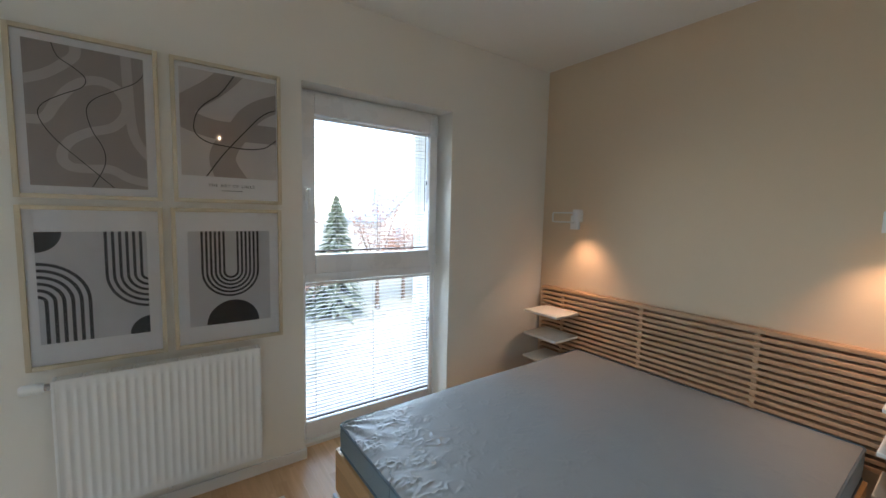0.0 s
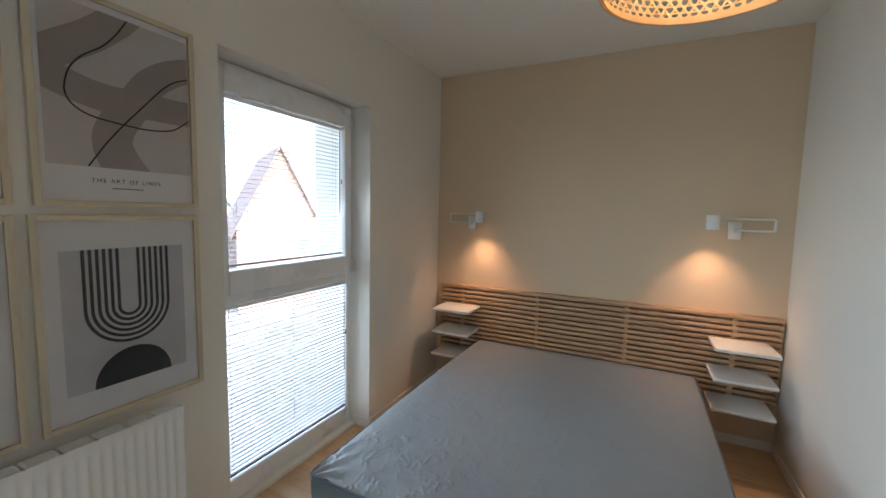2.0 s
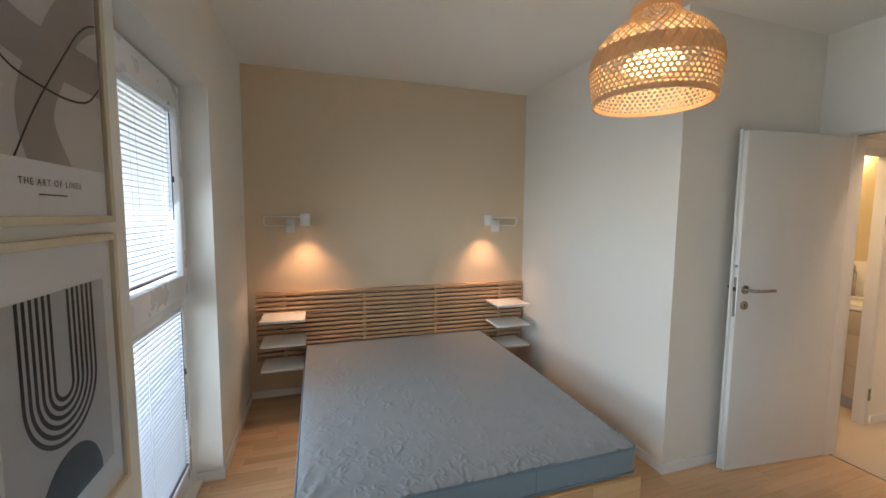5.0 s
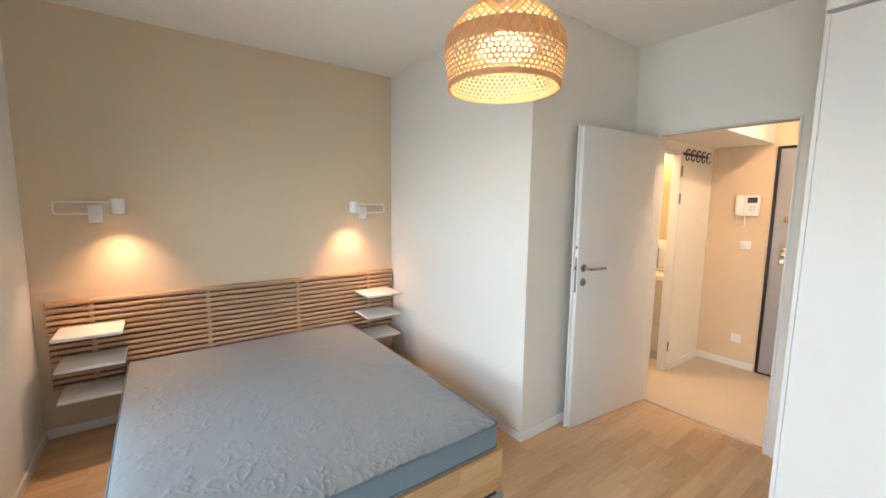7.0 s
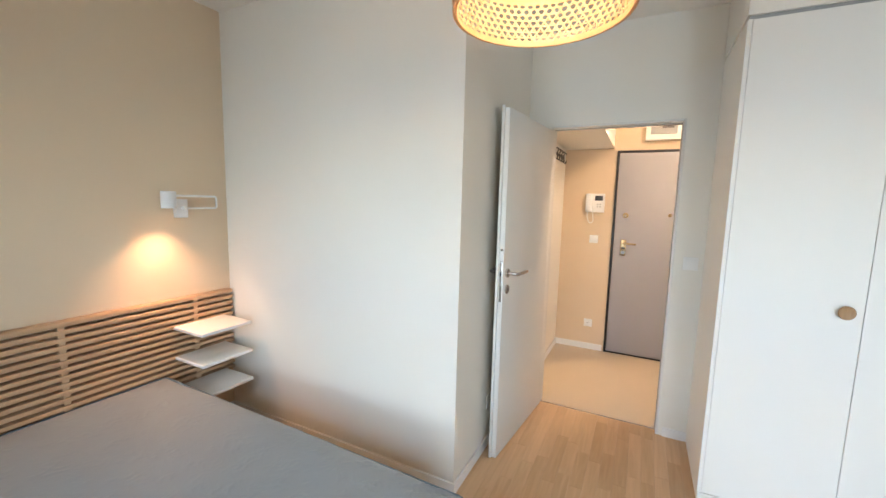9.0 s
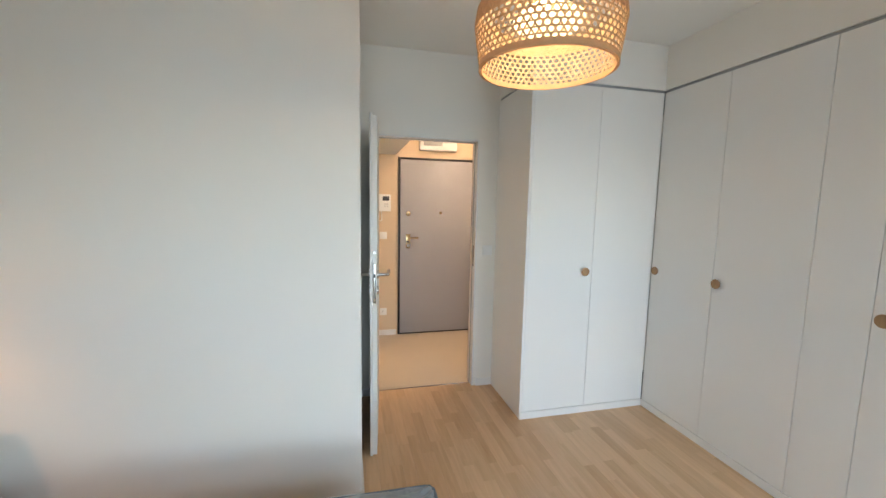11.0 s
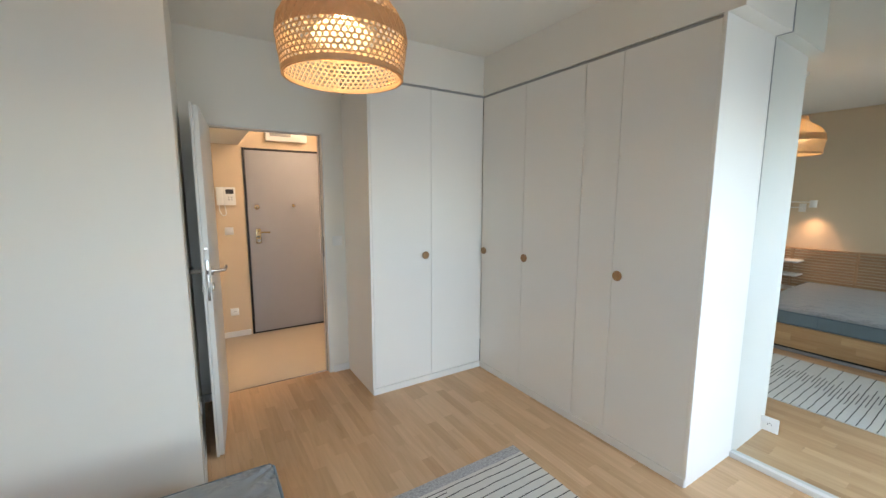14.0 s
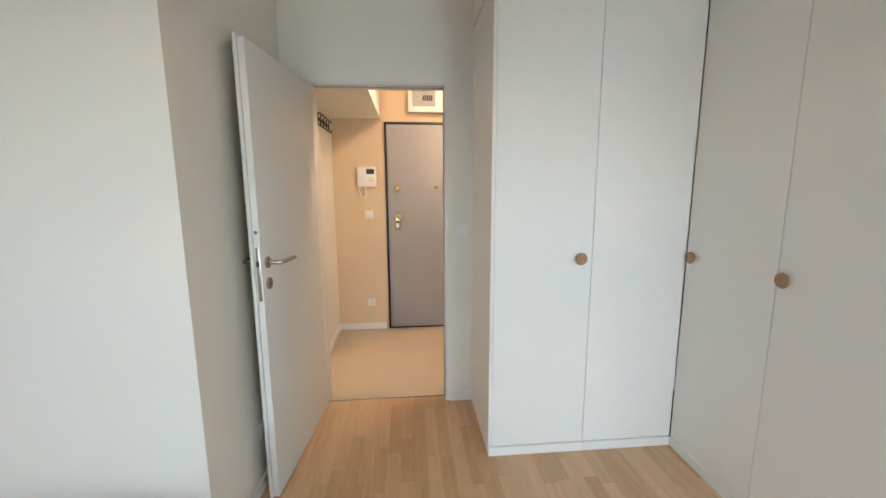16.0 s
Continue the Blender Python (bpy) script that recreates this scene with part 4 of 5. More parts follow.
plate_box("wall_socket", (XM, 1.685, 0.28), "+x", "white power socket set into the mirror", "socket", "socket")
plate_box("wall_socket", (XP, -0.19, 0.285), "-x", "white power socket low on the wall behind the door", "socket", "socket")
plate_box("light_switch", (0.608, YD, 1.153), "+y", "white light switch beside the doorway", "switch", "switch")
plate_box("light_switch", (1.325, YH, 1.158), "+y", "white light switch below the entry phone", "switch", "switch")
plate_box("wall_socket", (1.325, YH, 0.277), "+y", "white power socket on the beige hallway wall", "socket", "socket")


# ---- bedroom door ----
def bedroom_door():
    fr = blocks((DX0 - 0.014, DX0 + 0.001, YD - 0.122, YD + 0.004, 0.0, DZ + 0.014), (DX1 - 0.001, DX1 + 0.014, YD - 0.122, YD + 0.004, 0.0, DZ + 0.014), (DX0 + 0.001, DX1 - 0.001, YD - 0.122, YD + 0.004, DZ - 0.001, DZ + 0.014), bevel=0.002)
    f = tagged(thing("door_frame", ((DX0 + DX1) / 2, YD, 0), "slim white steel door frame round the doorway", "door frame"), kind="structure")
    part("frame", fr, DOOR_WHITE, f)
    part("seal", blocks((DX0 + 0.001, DX0 + 0.006, YD - 0.06, YD - 0.05, 0.0, DZ), (DX0 + 0.006, DX1 - 0.001, YD - 0.06, YD - 0.05, DZ - 0.006, DZ)), GREY_PLASTIC, f, "grey rubber seal")
    part("strike_plate", blocks((DX0 + 0.001, DX0 + 0.003, YD - 0.045, YD - 0.02, 1.02, 1.19)), STEEL, f)
    # leaf, built closed along +y from the hinge, then swung
    d = tagged(thing("door_1", (1.525, YD + 0.005, 0.0), "white flush door standing wide open with steel handles", "door"), kind="structure")
    L, T, ZT = 0.782, 0.04, 2.012
    o = ORIGIN[d]

    def loc(bm):
        bmesh.ops.translate(bm, vec=o, verts=bm.verts)
        return bm

    part("leaf", loc(blocks((-T, -0.014, 0.0, L - 0.014, 0.008, ZT - 0.012), (-0.0145, 0.0, 0.0, L, 0.008, ZT), bevel=0.002)), DOOR_WHITE, d)
    for side in (-1, 1):
        xs = -T if side < 0 else 0.0
        h = bmesh.new()
        lathe(h, [(0.0, side * 0.0), (0.0255, side * 0.0), (0.0255, side * 0.007), (0.023, side * 0.009), (0.0, side * 0.009)], (xs, L - 0.066, 1.105), 28, "X")
        rose = part("handle_rose", loc(h), STEEL, d, "round brushed steel rose")
        lever = tube(bmesh.new(), [(xs, L - 0.066, 1.105), (xs + side * 0.050, L - 0.066, 1.105), (xs + side * 0.060, L - 0.069, 1.105), (xs + side * 0.066, L - 0.079, 1.105), (xs + side * 0.068, L - 0.11, 1.105), (xs + side * 0.068, L - 0.20, 1.105)], 0.0095, 14)
        part("handle", loc(lever), STEEL, rose, "brushed steel lever")
        e = lathe(bmesh.new(), [(0.0, 0.0), (0.0255, 0.0), (0.0255, side * 0.007), (0.023, side * 0.009), (0.0, side * 0.009)], (xs, L - 0.066, 1.012), 28, "X")
        esc = part("escutcheon", loc(e), STEEL, d, "round steel key escutcheon")
        part("keyhole", loc(blocks(tuple(sorted((xs + side * 0.0085, xs + side * 0.0098))) + (L - 0.069, L - 0.063, 1.004, 1.020))), DARK, esc, smooth=False)
    part("lock_plate", loc(blocks((-0.034, -0.018, L - 0.0145, L - 0.012, 0.945, 1.175), bevel=0.001)), STEEL, d, "steel lock plate in the door edge")
    part("latch", loc(blocks((-0.031, -0.021, L - 0.0135, L - 0.004, 1.095, 1.118), bevel=0.001)), DARK, d)
    part("bore_cap", loc(lathe(bmesh.new(), [(0.0, L - 0.014), (0.008, L - 0.014), (0.008, L - 0.011), (0.0, L - 0.011)], (-0.026, 0, 1.24), 16, "Y")), STEEL, d)
    for z in (0.25, 1.55, 1.8):
        part("hinge", loc(rod(bmesh.new(), (0.008, -0.008, z - 0.045), (0.008, -0.008, z + 0.045), 0.008, 12)), STEEL, d)
    d.matrix_world = Matrix.Translation(o) @ Matrix.Rotation(-radians(5.4), 4, "Z")


bedroom_door()
structure("threshold", blocks((DX0, DX1, YD - 0.066, YD - 0.054, -0.01, 0.002), bevel=0.001), STEEL, "thin metal strip between parquet and vinyl", "threshold")


# ---- hallway ----
def entrance_door():
    e = tagged(thing("door_2", (0.70, YH, 0), "grey security entrance door in a black steel frame", "door"), kind="structure")
    x0, x1, zt = 0.262, 1.158, 2.033
    part("frame", blocks((x0, x0 + 0.022, YH, YH + 0.02, 0.0, zt), (x1 - 0.022, x1, YH, YH + 0.02, 0.0, zt), (x0 + 0.022, x1 - 0.022, YH, YH + 0.02, zt - 0.022, zt), (x0 + 0.022, x1 - 0.022, YH, YH + 0.018, 0.0, 0.014), bevel=0.002), BLACK, e, "black steel frame")
    leaf = part("leaf", blocks((x0 + 0.024, x1 - 0.024, YH, YH + 0.014, 0.015, zt - 0.024), bevel=0.002), GREY_DOOR, e, "plain grey leaf")
    yf = YH + 0.014
    b = lathe(bmesh.new(), [(0.0, 0.0), (0.027, 0.0), (0.026, 0.008), (0.014, 0.012), (0.0, 0.012)], (1.045, yf, 1.408), 24, "Y")
    lk = part("upper_lock", b, BRASS, e, "round brass lock rosette")
    part("thumb_turn", blocks((1.040, 1.050, yf + 0.010, yf + 0.026, 1.394, 1.422), bevel=0.003), STEEL, lk)
    part("peephole", lathe(bmesh.new(), [(0.0, 0.0), (0.016, 0.0), (0.015, 0.006), (0.008, 0.007), (0.0, 0.005)], (0.667, yf, 1.42), 20, "Y"), BRASS, e)
    p = part("handle_plate", blocks((1.020, 1.072, yf, yf + 0.008, 1.012, 1.172), bevel=0.004), BRASS, e, "brass handle plate")
    lever = tube(bmesh.new(), [(1.046, yf, 1.135), (1.046, yf + 0.045, 1.135), (1.036, yf + 0.055, 1.135), (0.99, yf + 0.056, 1.134), (0.935, yf + 0.05, 1.132)], 0.009, 12)
    part("handle", lever, BRASS, p, "brass lever")
    part("cylinder", lathe(bmesh.new(), [(0.0, 0.0), (0.018, 0.0), (0.018, 0.018), (0.0, 0.018)], (1.046, yf, 1.045), 20, "Y"), STEEL, p)
    part("slot", blocks((1.030, 1.062, yf + 0.0075, yf + 0.0095, 1.078, 1.094)), DARK, p, smooth=False)


entrance_door()


def entry_phone():
    t = thing("entry_phone", (1.333, YH, 1.425), "white entry phone with a small dark screen", "entry phone")
    part("base", blocks((1.244, 1.422, YH, YH + 0.028, 1.430, 1.618), bevel=0.006), PLASTIC, t)
    hs = blocks((1.362, 1.420, YH + 0.028, YH + 0.052, 1.440, 1.612), bevel=0.010)
    part("handset", hs, PLASTIC, t, "white handset")
    part("screen", blocks((1.262, 1.335, YH + 0.0275, YH + 0.030, 1.548, 1.596), bevel=0.001), DARK, t, "small dark screen")
    for i in range(2):
        for j in range(2):
            part("button", blocks((1.276 + 0.026 * i, 1.288 + 0.026 * i, YH + 0.0275, YH + 0.031, 1.482 + 0.024 * j, 1.492 + 0.024 * j), bevel=0.001), GREY_PLASTIC, t)
    pts = smooth_path([(1.398, YH + 0.03, 1.445), (1.400, YH + 0.03, 1.38), (1.375, YH + 0.03, 1.325), (1.345, YH + 0.03, 1.335), (1.345, YH + 0.025, 1.39), (1.352, YH + 0.02, 1.435)], 8)
    part("cord", tube(bmesh.new(), pts, 0.0045, 8), PLASTIC, t, "white looped cord")


entry_phone()
fb = thing("fuse_box", (0.72, YH, 2.10), "white fuse box with a grey window over the entrance door", "fuse box")
part("case", blocks((0.50, 0.925, YH, YH + 0.07, 2.115, 2.42), bevel=0.006), PLASTIC, fb)
part("window", blocks((0.672, 0.885, YH + 0.069, YH + 0.076, 2.165, 2.345), bevel=0.003), GREY_PLASTIC, fb, "smoky grey window")
part("breakers", blocks(*[(0.70 + i * 0.019, 0.715 + i * 0.019, YH + 0.075, YH + 0.079, 2.215, 2.262) for i in range(5)]), DARK, fb, "row of dark breakers")

hooks = thing("coat_rack", (XH, -1.87, 1.93), "black metal coat rack with five double hooks", "coat rack")
part("rail", blocks((XH - 0.012, XH, -2.125, -1.61, 1.955, 1.975), bevel=0.002), BLACK, hooks)
for i in range(5):
    y = -2.085 + i * 0.108
    pts = smooth_path([(XH - 0.013, y, 1.99), (XH - 0.014, y, 1.94), (XH - 0.016, y, 1.918), (XH - 0.026, y, 1.908), (XH - 0.036, y, 1.916), (XH - 0.037, y, 1.932)], 6)
    h = tube(bmesh.new(), pts, 0.0048, 8)
    up = smooth_path([(XH - 0.013, y, 1.985), (XH - 0.022, y, 2.0), (XH - 0.034, y, 2.002), (XH - 0.04, y, 1.99)], 6)
    tube(h, up, 0.0048, 8)
    part("hook", h, BLACK, hooks)

bf = tagged(thing("door_frame", (XH, (BY0 + BY1) / 2, 0), "slim white frame of the bathroom doorway", "door frame"), kind="structure")
part("frame", blocks((XH - 0.006, XH + 0.066, BY0 - 0.03, BY0 + 0.02, 0, BZ + 0.02), (XH - 0.006, XH + 0.066, BY1 - 0.02, BY1 + 0.025, 0, BZ + 0.02), (XH - 0.006, XH + 0.066, BY0 + 0.02, BY1 - 0.02, BZ - 0.02, BZ + 0.02), bevel=0.002), DOOR_WHITE, bf)
for z in (0.23, 1.575, 1.815):
    part("hinge", blocks((XH - 0.011, XH - 0.006, BY0 - 0.022, BY0 + 0.004, z - 0.045, z + 0.045), bevel=0.001), STEEL, bf)

# ---- bathroom glimpse ----
VAN = material("beige vanity laminate", (0.50, 0.43, 0.36), 0.4, vary=0.03, bump=0.03)
CERAMIC = material("white ceramic", (0.82, 0.80, 0.76), 0.12, vary=0.01, bump=0)
v = thing("vanity_unit", (2.2, -2.06, 0), "beige drawer vanity below a white wash basin", "vanity")
part("body", blocks((1.70, 2.60, YH + 0.002, -1.78, 0.10, 0.80)), VAN, v, smooth=False)
for z0, z1 in ((0.105, 0.352), (0.357, 0.602), (0.607, 0.797)):
    part("drawer", blocks((1.702, 2.598, -1.78, -1.762, z0, z1), bevel=0.002), VAN, v)
part("plinth", blocks((1.72, 2.58, YH + 0.01, -1.80, 0.0, 0.10)), GREY_PLASTIC, v, smooth=False)
wb = thing("wash_basin", (2.2, -2.06, 0.80), "white ceramic wash basin on the vanity", "wash basin")
part("bowl", blocks((1.70, 2.61, YH + 0.002, -1.752, 0.802, 0.828), (1.70, 1.73, YH + 0.002, -1.752, 0.828, 0.848), (2.57, 2.61, YH + 0.002, -1.752, 0.828, 0.848), (1.73, 2.57, -1.79, -1.752, 0.828, 0.848), (1.73, 2.57, YH + 0.002, YH + 0.09, 0.828, 0.848), bevel=0.008), CERAMIC, wb)
part("splash_back", blocks((1.70, 2.61, YH + 0.001, YH + 0.012, 0.848, 1.15), bevel=0.002), CERAMIC, wb)
tp = thing("tap", (2.08, -2.2, 0.849), "chrome basin tap with a curved spout", "tap")
part("body", rod(bmesh.new(), (2.08, -2.21, 0.849), (2.08, -2.21, 1.06), 0.016, 16), STEEL, tp)
part("spout", tube(bmesh.new(), smooth_path([(2.08, -2.21, 1.05), (2.08, -2.19, 1.11), (2.08, -2.12, 1.12), (2.08, -2.08, 1.07)], 6), 0.010, 10), STEEL, tp)
bl = thing("wall_light", (2.17, YH, 2.03), "small lit glass wall light in the bathroom", "wall light")
part("base", blocks((2.13, 2.21, YH, YH + 0.03, 2.06, 2.10), bevel=0.004), STEEL, bl)
part("shade", blocks((2.135, 2.205, YH + 0.03, YH + 0.09, 1.99, 2.07), bevel=0.01), glow("bathroom lamp glow", (1.0, 0.72, 0.35), BATH_E), bl, "glowing frosted shade")
cl = thing("ceiling_light", (2.25, -1.05, H), "round lit ceiling light of the bathroom", "ceiling light", "flush ceiling lights")
part("base", lathe(bmesh.new(), [(0.0, H - 0.02), (0.12, H - 0.02), (0.12, H), (0.0, H)], (2.25, -1.05, 0), 32), PLASTIC, cl)
part("diffuser", lathe(bmesh.new(), [(0.0, H - 0.07), (0.07, H - 0.065), (0.105, H - 0.045), (0.112, H - 0.02), (0.0, H - 0.02)], (2.25, -1.05, 0), 32), glow("bathroom ceiling glow", (1.0, 0.72, 0.42), 14.0), cl, "glowing opal diffuser")
hl = thing("ceiling_light", (0.40, -1.18, H), "round lit ceiling light of the hallway", "ceiling light", "flush ceiling lights")
part("base", lathe(bmesh.new(), [(0.0, H - 0.02), (0.15, H - 0.02), (0.15, H), (0.0, H)], (0.40, -1.18, 0), 40), PLASTIC, hl)
part("diffuser", lathe(bmesh.new(), [(0.0, H - 0.085), (0.08, H - 0.08), (0.125, H - 0.06), (0.14, H - 0.02), (0.0, H - 0.02)], (0.40, -1.18, 0), 40), glow("hall lamp glow", (1.0, 0.755, 0.55), HALL_E), hl, "glowing opal diffuser")


# ---- rug ----
def rug():
    x0, x1, y0, y1 = 0.045, 1.17, 0.772, 2.50
    CREAM = material("cream woven wool", (0.66, 0.64, 0.58), 0.95, vary=0.08, scale=20, bump=0.6, bump_scale=300, sheen=0.3)
    GREYB = material("grey woven wool", (0.32, 0.32, 0.325), 0.95, vary=1.6, scale=110, bump=1.0, bump_scale=160, sheen=0.2)
    YARN = material("black yarn", (0.045, 0.043, 0.045), 0.9, vary=0.2, bump=0.4)
    r = thing("rug", ((x0 + x1) / 2, (y0 + y1) / 2, 0.001), "cream flat-woven rug with broken black lines and grey end", "rug")

    def lift(x, y):
        return 0.0075 + 0.0016 * noise.noise(Vector((x * 7, y * 7, 2))) + 0.001 * math.sin(x * 9 + y * 4)

    def sheet(xa, xb, ya, yb, nx, ny):
        bm = bmesh.new()
        g = [[bm.verts.new((xa + (xb - xa) * i / nx, ya + (yb - ya) * j / ny + 0.004 * math.sin(3 * i / nx + ya), lift(xa + (xb - xa) * i / nx, ya + (yb - ya) * j / ny))) for j in range(ny + 1)] for i in range(nx + 1)]
        for i in range(nx):
            for j in range(ny):
                bm.faces.new((g[i][j], g[i + 1][j], g[i + 1][j + 1], g[i][j + 1]))
        ext = bmesh.ops.extrude_face_region(bm, geom=bm.faces[:])
        for e in ext["geom"]:
            if isinstance(e, bmesh.types.BMVert):
                e.co.z = 0.001
        return bm

    part("weave", sheet(x0, x1, y0 + 0.068, y1, 60, 90), CREAM, r, "cream woven field")
    part("end_band", sheet(x0 - 0.003, x1 + 0.002, y0, y0 + 0.0665, 60, 6), GREYB, r, "mottled grey woven end band")
    n = 33
    for k in range(2 * n):
        y = y0 + 0.092 + (y1 - y0 - 0.12) * k / (2 * n - 1)
        wave = 0.5 + 0.5 * math.sin(k * 0.33 + 0.8 * math.sin(k * 0.11))
        spans = [(0.0, 0.58 + 0.14 * wave)] if k % 2 == 0 else [(0.34 + 0.22 * wave, 1.0)] if k % 4 == 1 else [(0.30 + 0.2 * wave, 0.78 - 0.1 * wave)]
        for a, b in spans:
            bm, prev = bmesh.new(), None
            steps = 40
            for i in range(steps + 1):
                x = x0 + (x1 - x0) * (a + (b - a) * i / steps)
                yy = y + 0.0035 * noise.noise(Vector((x * 9, k * 3.1, 0))) + 0.004 * math.sin(3 * (x - x0) + 0.8)
                w = 0.0036 + 0.0012 * noise.noise(Vector((x * 20, k, 4)))
                z = lift(x, yy) + 0.0009
                cur = [bm.verts.new((x, yy - w, z - 0.002)), bm.verts.new((x, yy - w * 0.6, z)), bm.verts.new((x, yy + w * 0.6, z)), bm.verts.new((x, yy + w, z - 0.002))]
                if prev:
                    for q in range(3):
                        bm.faces.new((prev[q], cur[q], cur[q + 1], prev[q + 1]))
                prev = cur
            part("black_line", bm, YARN, r)


rug()

# ---- outside ----
GZ = -5.5
GRASS = material("pale ground", (0.30, 0.31, 0.25), 0.95, vary=0.25, scale=0.3, bump=0.2, bump_scale=3)
ASPHALT = material("grey paving", (0.50, 0.49, 0.47), 0.9, vary=0.1, scale=1.0, bump=0.2, bump_scale=20)
BRICK = material("red brick wall", (0.43, 0.33, 0.285), 0.9, vary=0.2, scale=8, bump=0.3, bump_scale=12)
ROOF = material("brown tile roof", (0.33, 0.265, 0.24), 0.85, vary=0.2, scale=5, bump=0.3, bump_scale=10)
SLATE = material("blue-grey roof", (0.27, 0.33, 0.38), 0.8, vary=0.1, scale=3)
STUCCO = material("pale render", (0.48, 0.47, 0.44), 0.9, vary=0.06, scale=1.5, bump=0.1, bump_scale=40)
BARK = material("bark", (0.10, 0.07, 0.05), 0.95, vary=0.2, scale=8, bump=0.4, bump_scale=20)
NEEDLE = leafy("spruce needles", (0.20, 0.24, 0.19), (0.22, 0.28, 0.18), 0.35)
RUSSET = leafy("russet leaves", (0.30, 0.19, 0.15), (0.34, 0.18, 0.12), 0.3)
structure("ground", blocks((-400, 500, 3.4, 900, GZ - 0.5, GZ)), GRASS, "pale lawn and open ground far below the window", "ground")
bm = bmesh.new()
line = smooth_path([(2.0, 4.0, 0), (6.5, 13.0, 0), (12.0, 20.0, 0), (21.0, 24.0, 0), (60, 30, 0)], 12)
prev = None
for i, p in enumerate(line):
    d = (line[min(i + 1, len(line) - 1)] - line[max(i - 1, 0)]).normalized()
    s = Vector((-d.y, d.x, 0)) * 2.4
    cur = [bm.verts.new((q.x, q.y, z)) for q, z in ((p - s, GZ + 0.03), (p + s, GZ + 0.03))]
    if prev:
        bm.faces.new((prev[0], cur[0], cur[1], prev[1]))
    prev = cur
bmesh.ops.extrude_face_region(bm, geom=bm.faces[:])
for vtx in list(bm.verts)[: len(bm.verts) // 2]:
    vtx.co.z = GZ - 0.05
structure("road", bm, ASPHALT, "pale grey curving drive between the houses", "road")


def house(x, y, w, d, eaves, ridge, wall_mat, roof_mat, turn, label):
    """A gabled house: walls, roof slabs, chimney, windows."""
    h = thing("house", (x, y, GZ), label, "house", "houses seen through the window")
    o = ORIGIN[h]

    def loc(bm):
        bmesh.ops.translate(bm, vec=o, verts=bm.verts)
        return bm

    bm = bmesh.new()
    e, r = eaves - GZ, ridge - GZ
    prof = [(-w / 2, 0), (w / 2, 0), (w / 2, e), (0, r), (-w / 2, e)]
    front, back = [bm.verts.new((a, -d / 2, b)) for a, b in prof], [bm.verts.new((a, d / 2, b)) for a, b in prof]
    bm.faces.new(front)
    bm.faces.new(back[::-1])
    for i in range(5):
        j = (i + 1) % 5
        bm.faces.new((front[j], front[i], back[i], back[j]))
    part("wall", loc(bm), wall_mat, h, smooth=False)
    for s in (-1, 1):
        bm = bmesh.new()
        pts = [(s * 0, r + 0.02), (s * (w / 2 + 0.35), e - 0.35 * (r - e) / (w / 2)), (s * (w / 2 + 0.35), e - 0.35 * (r - e) / (w / 2) + 0.18), (0, r + 0.22)]
        f, b = [bm.verts.new((a, -d / 2 - 0.3, c)) for a, c in pts], [bm.verts.new((a, d / 2 + 0.3, c)) for a, c in pts]
        bm.faces.new(f)
        bm.faces.new(b[::-1])
        for i in range(4):
            j = (i + 1) % 4
            bm.faces.new((f[j], f[i], b[i], b[j]))
        roof = part("roof", loc(bm), roof_mat, h, smooth=False)
    part("chimney", loc(blocks((w * 0.18, w * 0.18 + 0.6, -0.3, 0.4, r - 1.6, r + 0.7), bevel=0.03)), BRICK, roof)
    for zz in (1.2, 4.0):
        for xx in (-w * 0.25, w * 0.25):
            if zz + 1.4 < e + 0.6:
                wn2 = part("window", loc(blocks((xx - 0.55, xx + 0.55, -d / 2 - 0.04, -d / 2 + 0.02, zz, zz + 1.4), bevel=0.02)), STUCCO, h, smooth=False)
                part("pane", loc(blocks((xx - 0.46, xx + 0.46, -d / 2 - 0.05, -d / 2 - 0.03, zz + 0.09, zz + 1.31))), SLATE, wn2, smooth=False)
    h.matrix_world = Matrix.Translation(o) @ Matrix.Rotation(radians(turn), 4, "Z")


house(21.6, 27, 5.5, 9, 0.2, 5.6, BRICK, ROOF, -30, "tall gabled brick house with a steep roof")
house(29.5, 26, 6.5, 8, -0.6, 3.8, BRICK, ROOF, -45, "gabled brick house with a chimney")
house(25.5, 47, 10, 9, 0.5, 4.6, STUCCO, SLATE, 10, "pale rendered house with a blue-grey roof")
house(12.0, 58, 12, 9, 0.0, 4.2, STUCCO, ROOF, -8, "pale rendered house behind the trees")
house(48.0, 42, 12, 10, 1.0, 5.5, STUCCO, ROOF, -30, "pale rendered house with a brown roof")


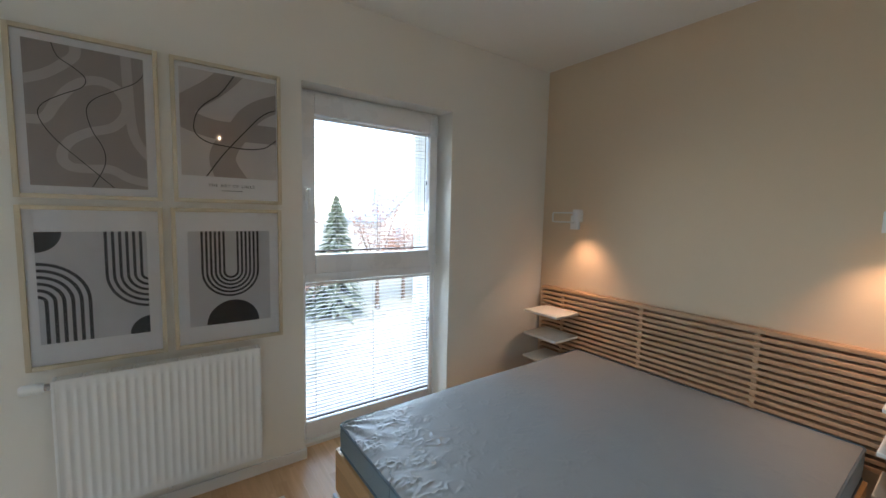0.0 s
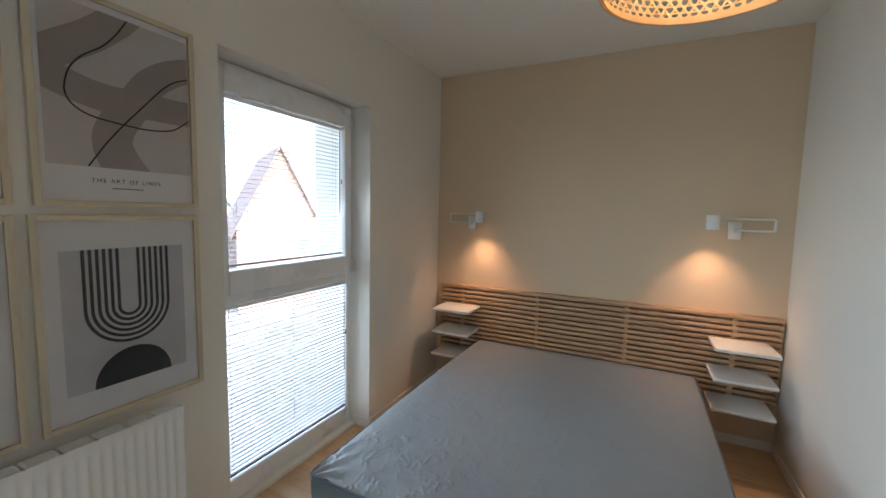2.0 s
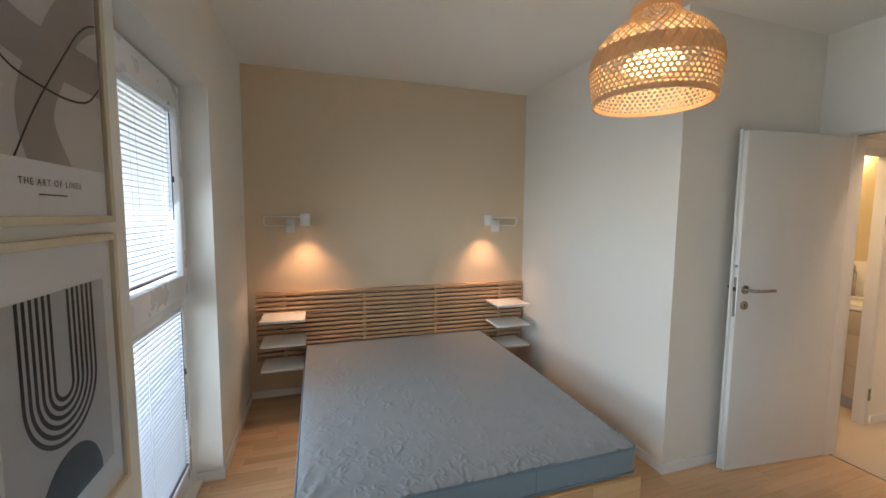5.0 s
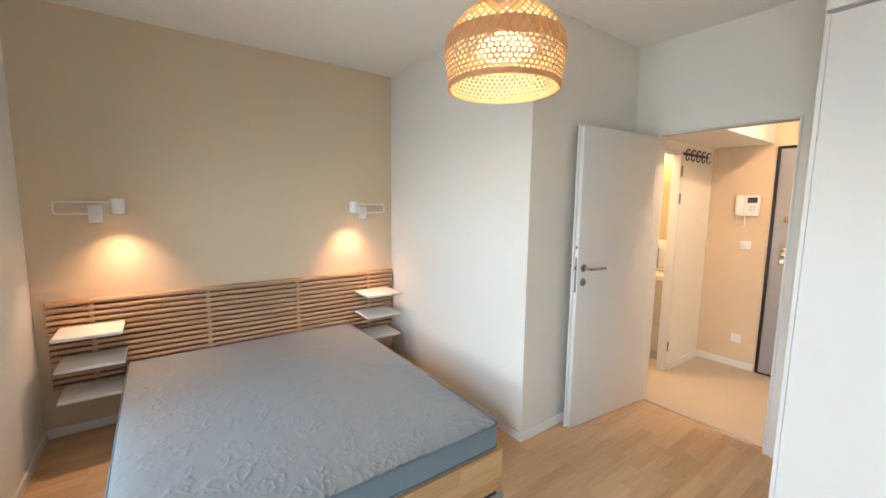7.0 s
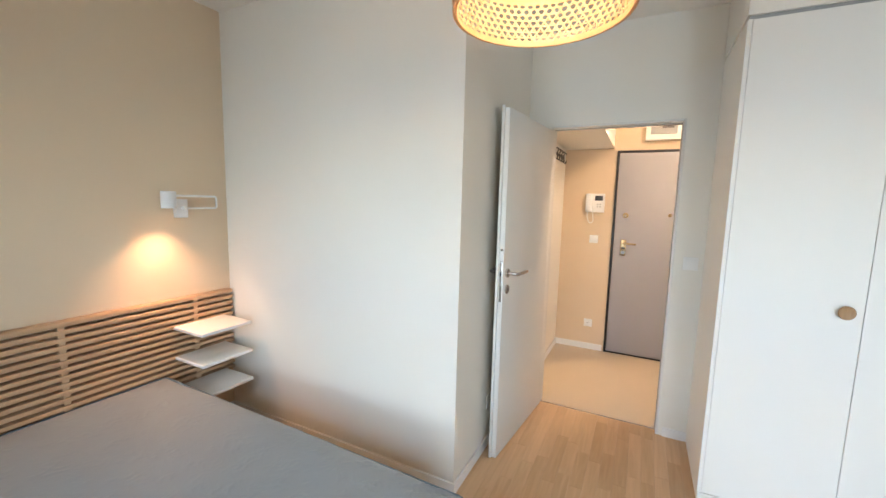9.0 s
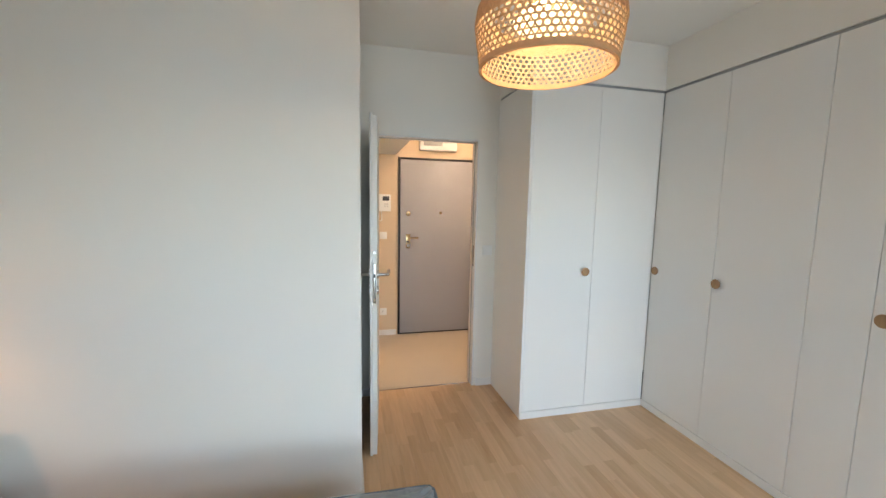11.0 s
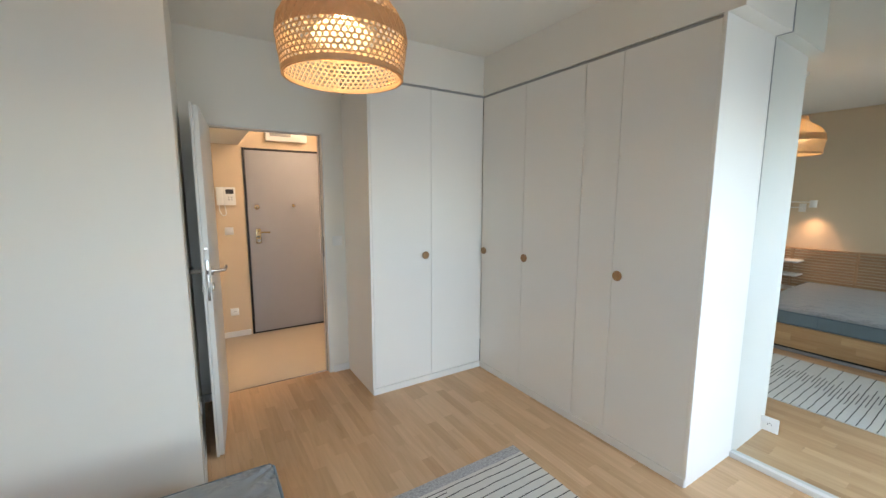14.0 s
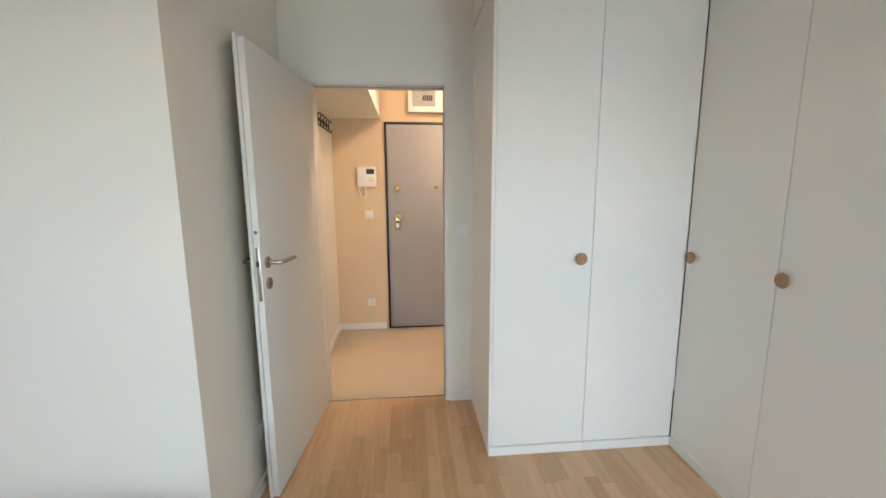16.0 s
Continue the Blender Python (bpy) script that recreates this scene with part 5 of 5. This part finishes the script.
def spruce(x, y, top):
    t = thing("tree", (x, y, GZ), "tall dark green spruce tree", "tree", "trees seen through the window")
    part("trunk", rod(bmesh.new(), (x, y, GZ), (x, y, top - 0.4), 0.16, 10, 0.02), BARK, t)
    bm = bmesh.new()
    hgt = top - GZ
    for k in range(620):
        f = (k + 0.5) / 620
        z = GZ + 0.7 + (hgt - 0.7) * f
        reach = 2.3 * (1 - f) ** 0.8 * random.uniform(0.45, 1.1) + 0.12
        a = k * 2.399 + random.uniform(-0.4, 0.4)
        d = Vector((math.cos(a), math.sin(a), 0))
        c = Vector((x, y, z))
        side = Vector((-d.y, d.x, 0)) * (0.09 + 0.10 * reach)
        tip = c + d * reach + Vector((0, 0, -0.35 * reach))
        mid = c + d * reach * 0.55 + Vector((0, 0, -0.12 * reach))
        vs = [bm.verts.new(p) for p in (c, mid + side, tip, mid - side, mid + Vector((0, 0, -0.14)))]
        bm.faces.new((vs[0], vs[1], vs[4]))
        bm.faces.new((vs[1], vs[2], vs[4]))
        bm.faces.new((vs[2], vs[3], vs[4]))
        bm.faces.new((vs[3], vs[0], vs[4]))
    part("crown", bm, NEEDLE, t, smooth=False)


def leaf_tree(x, y, top, spread):
    t = thing("tree", (x, y, GZ), "bare-branched tree with russet leaves", "tree", "trees seen through the window")
    tr = rod(bmesh.new(), (x, y, GZ), (x, y, GZ + 2.6), 0.18, 10, 0.11)
    tips = []
    for k in range(9):
        a = k * 2.399
        r = spread * (0.45 + 0.5 * random.random())
        e = Vector((x + r * math.cos(a), y + r * math.sin(a), GZ + 3.2 + (top - GZ - 3.6) * random.uniform(0.35, 1.0)))
        s = Vector((x, y, GZ + 1.9 + 0.08 * k))
        rod(tr, s, e, 0.06, 6, 0.015)
        tips += [s.lerp(e, f) for f in (0.55, 0.75, 0.9, 1.0)]
    part("trunk", tr, BARK, t)
    bm = bmesh.new()
    for k in range(1500):
        c = random.choice(tips) + Vector((random.gauss(0, 0.38), random.gauss(0, 0.38), random.gauss(0, 0.32)))
        q = Euler((random.uniform(0, 6.28), random.uniform(0, 6.28), random.uniform(0, 6.28))).to_matrix()
        s = random.uniform(0.05, 0.11)
        vs = [bm.verts.new(c + q @ Vector(p) * s) for p in ((-1, 0, 0), (0, 0.6, 0.1), (1, 0, 0), (0, -0.6, 0.1))]
        bm.faces.new(vs)
    part("crown", bm, RUSSET, t, smooth=False)


spruce(10.0, 25.5, 2.5)
spruce(8.3, 27.5, 1.2)
leaf_tree(13.2, 26.0, 2.6, 2.3)
leaf_tree(16.5, 28.0, 0.8, 2.0)
leaf_tree(6.5, 22.0, -0.6, 1.8)

# ---- parquet ----
floor_ob = bpy.data.objects["floor"]
W, GAPW = 0.0695, 0.0005
LEN = 0.47
x_lo, x_hi, y_lo, y_hi = XM, XE, YD - 0.06, YN + 0.13


def plank_bm(bm, x0, x1, y0, y1):
    box(bm, x0, x1, y0, y1, -0.012, 0.0)


meshes = {}
rest = bmesh.new()
count = 0
nrow = int((x_hi - x_lo) / W) + 1
for i in range(nrow):
    x0 = x_lo + i * W
    x1 = min(x0 + W - GAPW, x_hi)
    y = y_lo - random.uniform(0, LEN)
    while y < y_hi:
        ln = LEN * random.choice((0.7, 0.85, 1.0, 1.0, 1.15))
        a, b = max(y, y_lo), min(y + ln - GAPW, y_hi if WX0 - 0.04 < x0 < WX1 or VX0 - 0.04 < x0 < VX1 else YN + 0.01)
        y += ln
        if b - a < 0.004 or x1 - x0 < 0.004:
            continue
        mx, my = (x0 + x1) / 2, (a + b) / 2
        if (1.5 < mx < 3.2 and 1.05 < my < 2.05) or (mx > XP + 0.1 and b < YP - 0.01):
            continue
        if mx < -0.53 and b < 1.5:
            continue
        if count < 300 and -0.5 < mx < 1.62 and -0.9 < my < 2.4 and not (mx < 0.5 and my < -0.3):
            key = (round(x1 - x0, 4), round(b - a, 3))
            if key not in meshes:
                bm = bmesh.new()
                plank_bm(bm, -key[0] / 2, key[0] / 2, -key[1] / 2, key[1] / 2)
                meshes[key] = mesh_of(bm, "plank", PARQUET)
            o = new("plank", meshes[key])
            o.parent = floor_ob
            o.location = (mx, my, 0)
            count += 1
        else:
            plank_bm(rest, x0, x1, a, b)
o = tagged(new("planks", mesh_of(rest, "planks", PARQUET)), kind="stuff")
o.parent = floor_ob

# oak cladding of the bed platform
for (side, c0, c1) in (("front", 0.742, 2.346), ("south", 1.404, 3.335), ("north", 1.404, 3.335)):
    for k in range(3):
        z0, z1 = 0.046 + k * 0.0688, 0.046 + (k + 1) * 0.0688 - 0.0006
        p = c0 - random.uniform(0, 0.4)
        while p < c1:
            ln = random.uniform(0.34, 0.55)
            a, b = max(p, c0), min(p + ln - 0.0006, c1)
            p += ln
            if b - a < 0.01:
                continue
            if side == "front":
                bm = blocks((1.385, 1.404, a, b, z0, z1))
            elif side == "south":
                bm = blocks((a, b, 0.743, 0.761, z0, z1))
            else:
                bm = blocks((a, b, 2.329, 2.345, z0, z1))
            part("plank", bm, PARQUET_X if side == "front" else PARQUET_SIDE, bed_base, smooth=False)
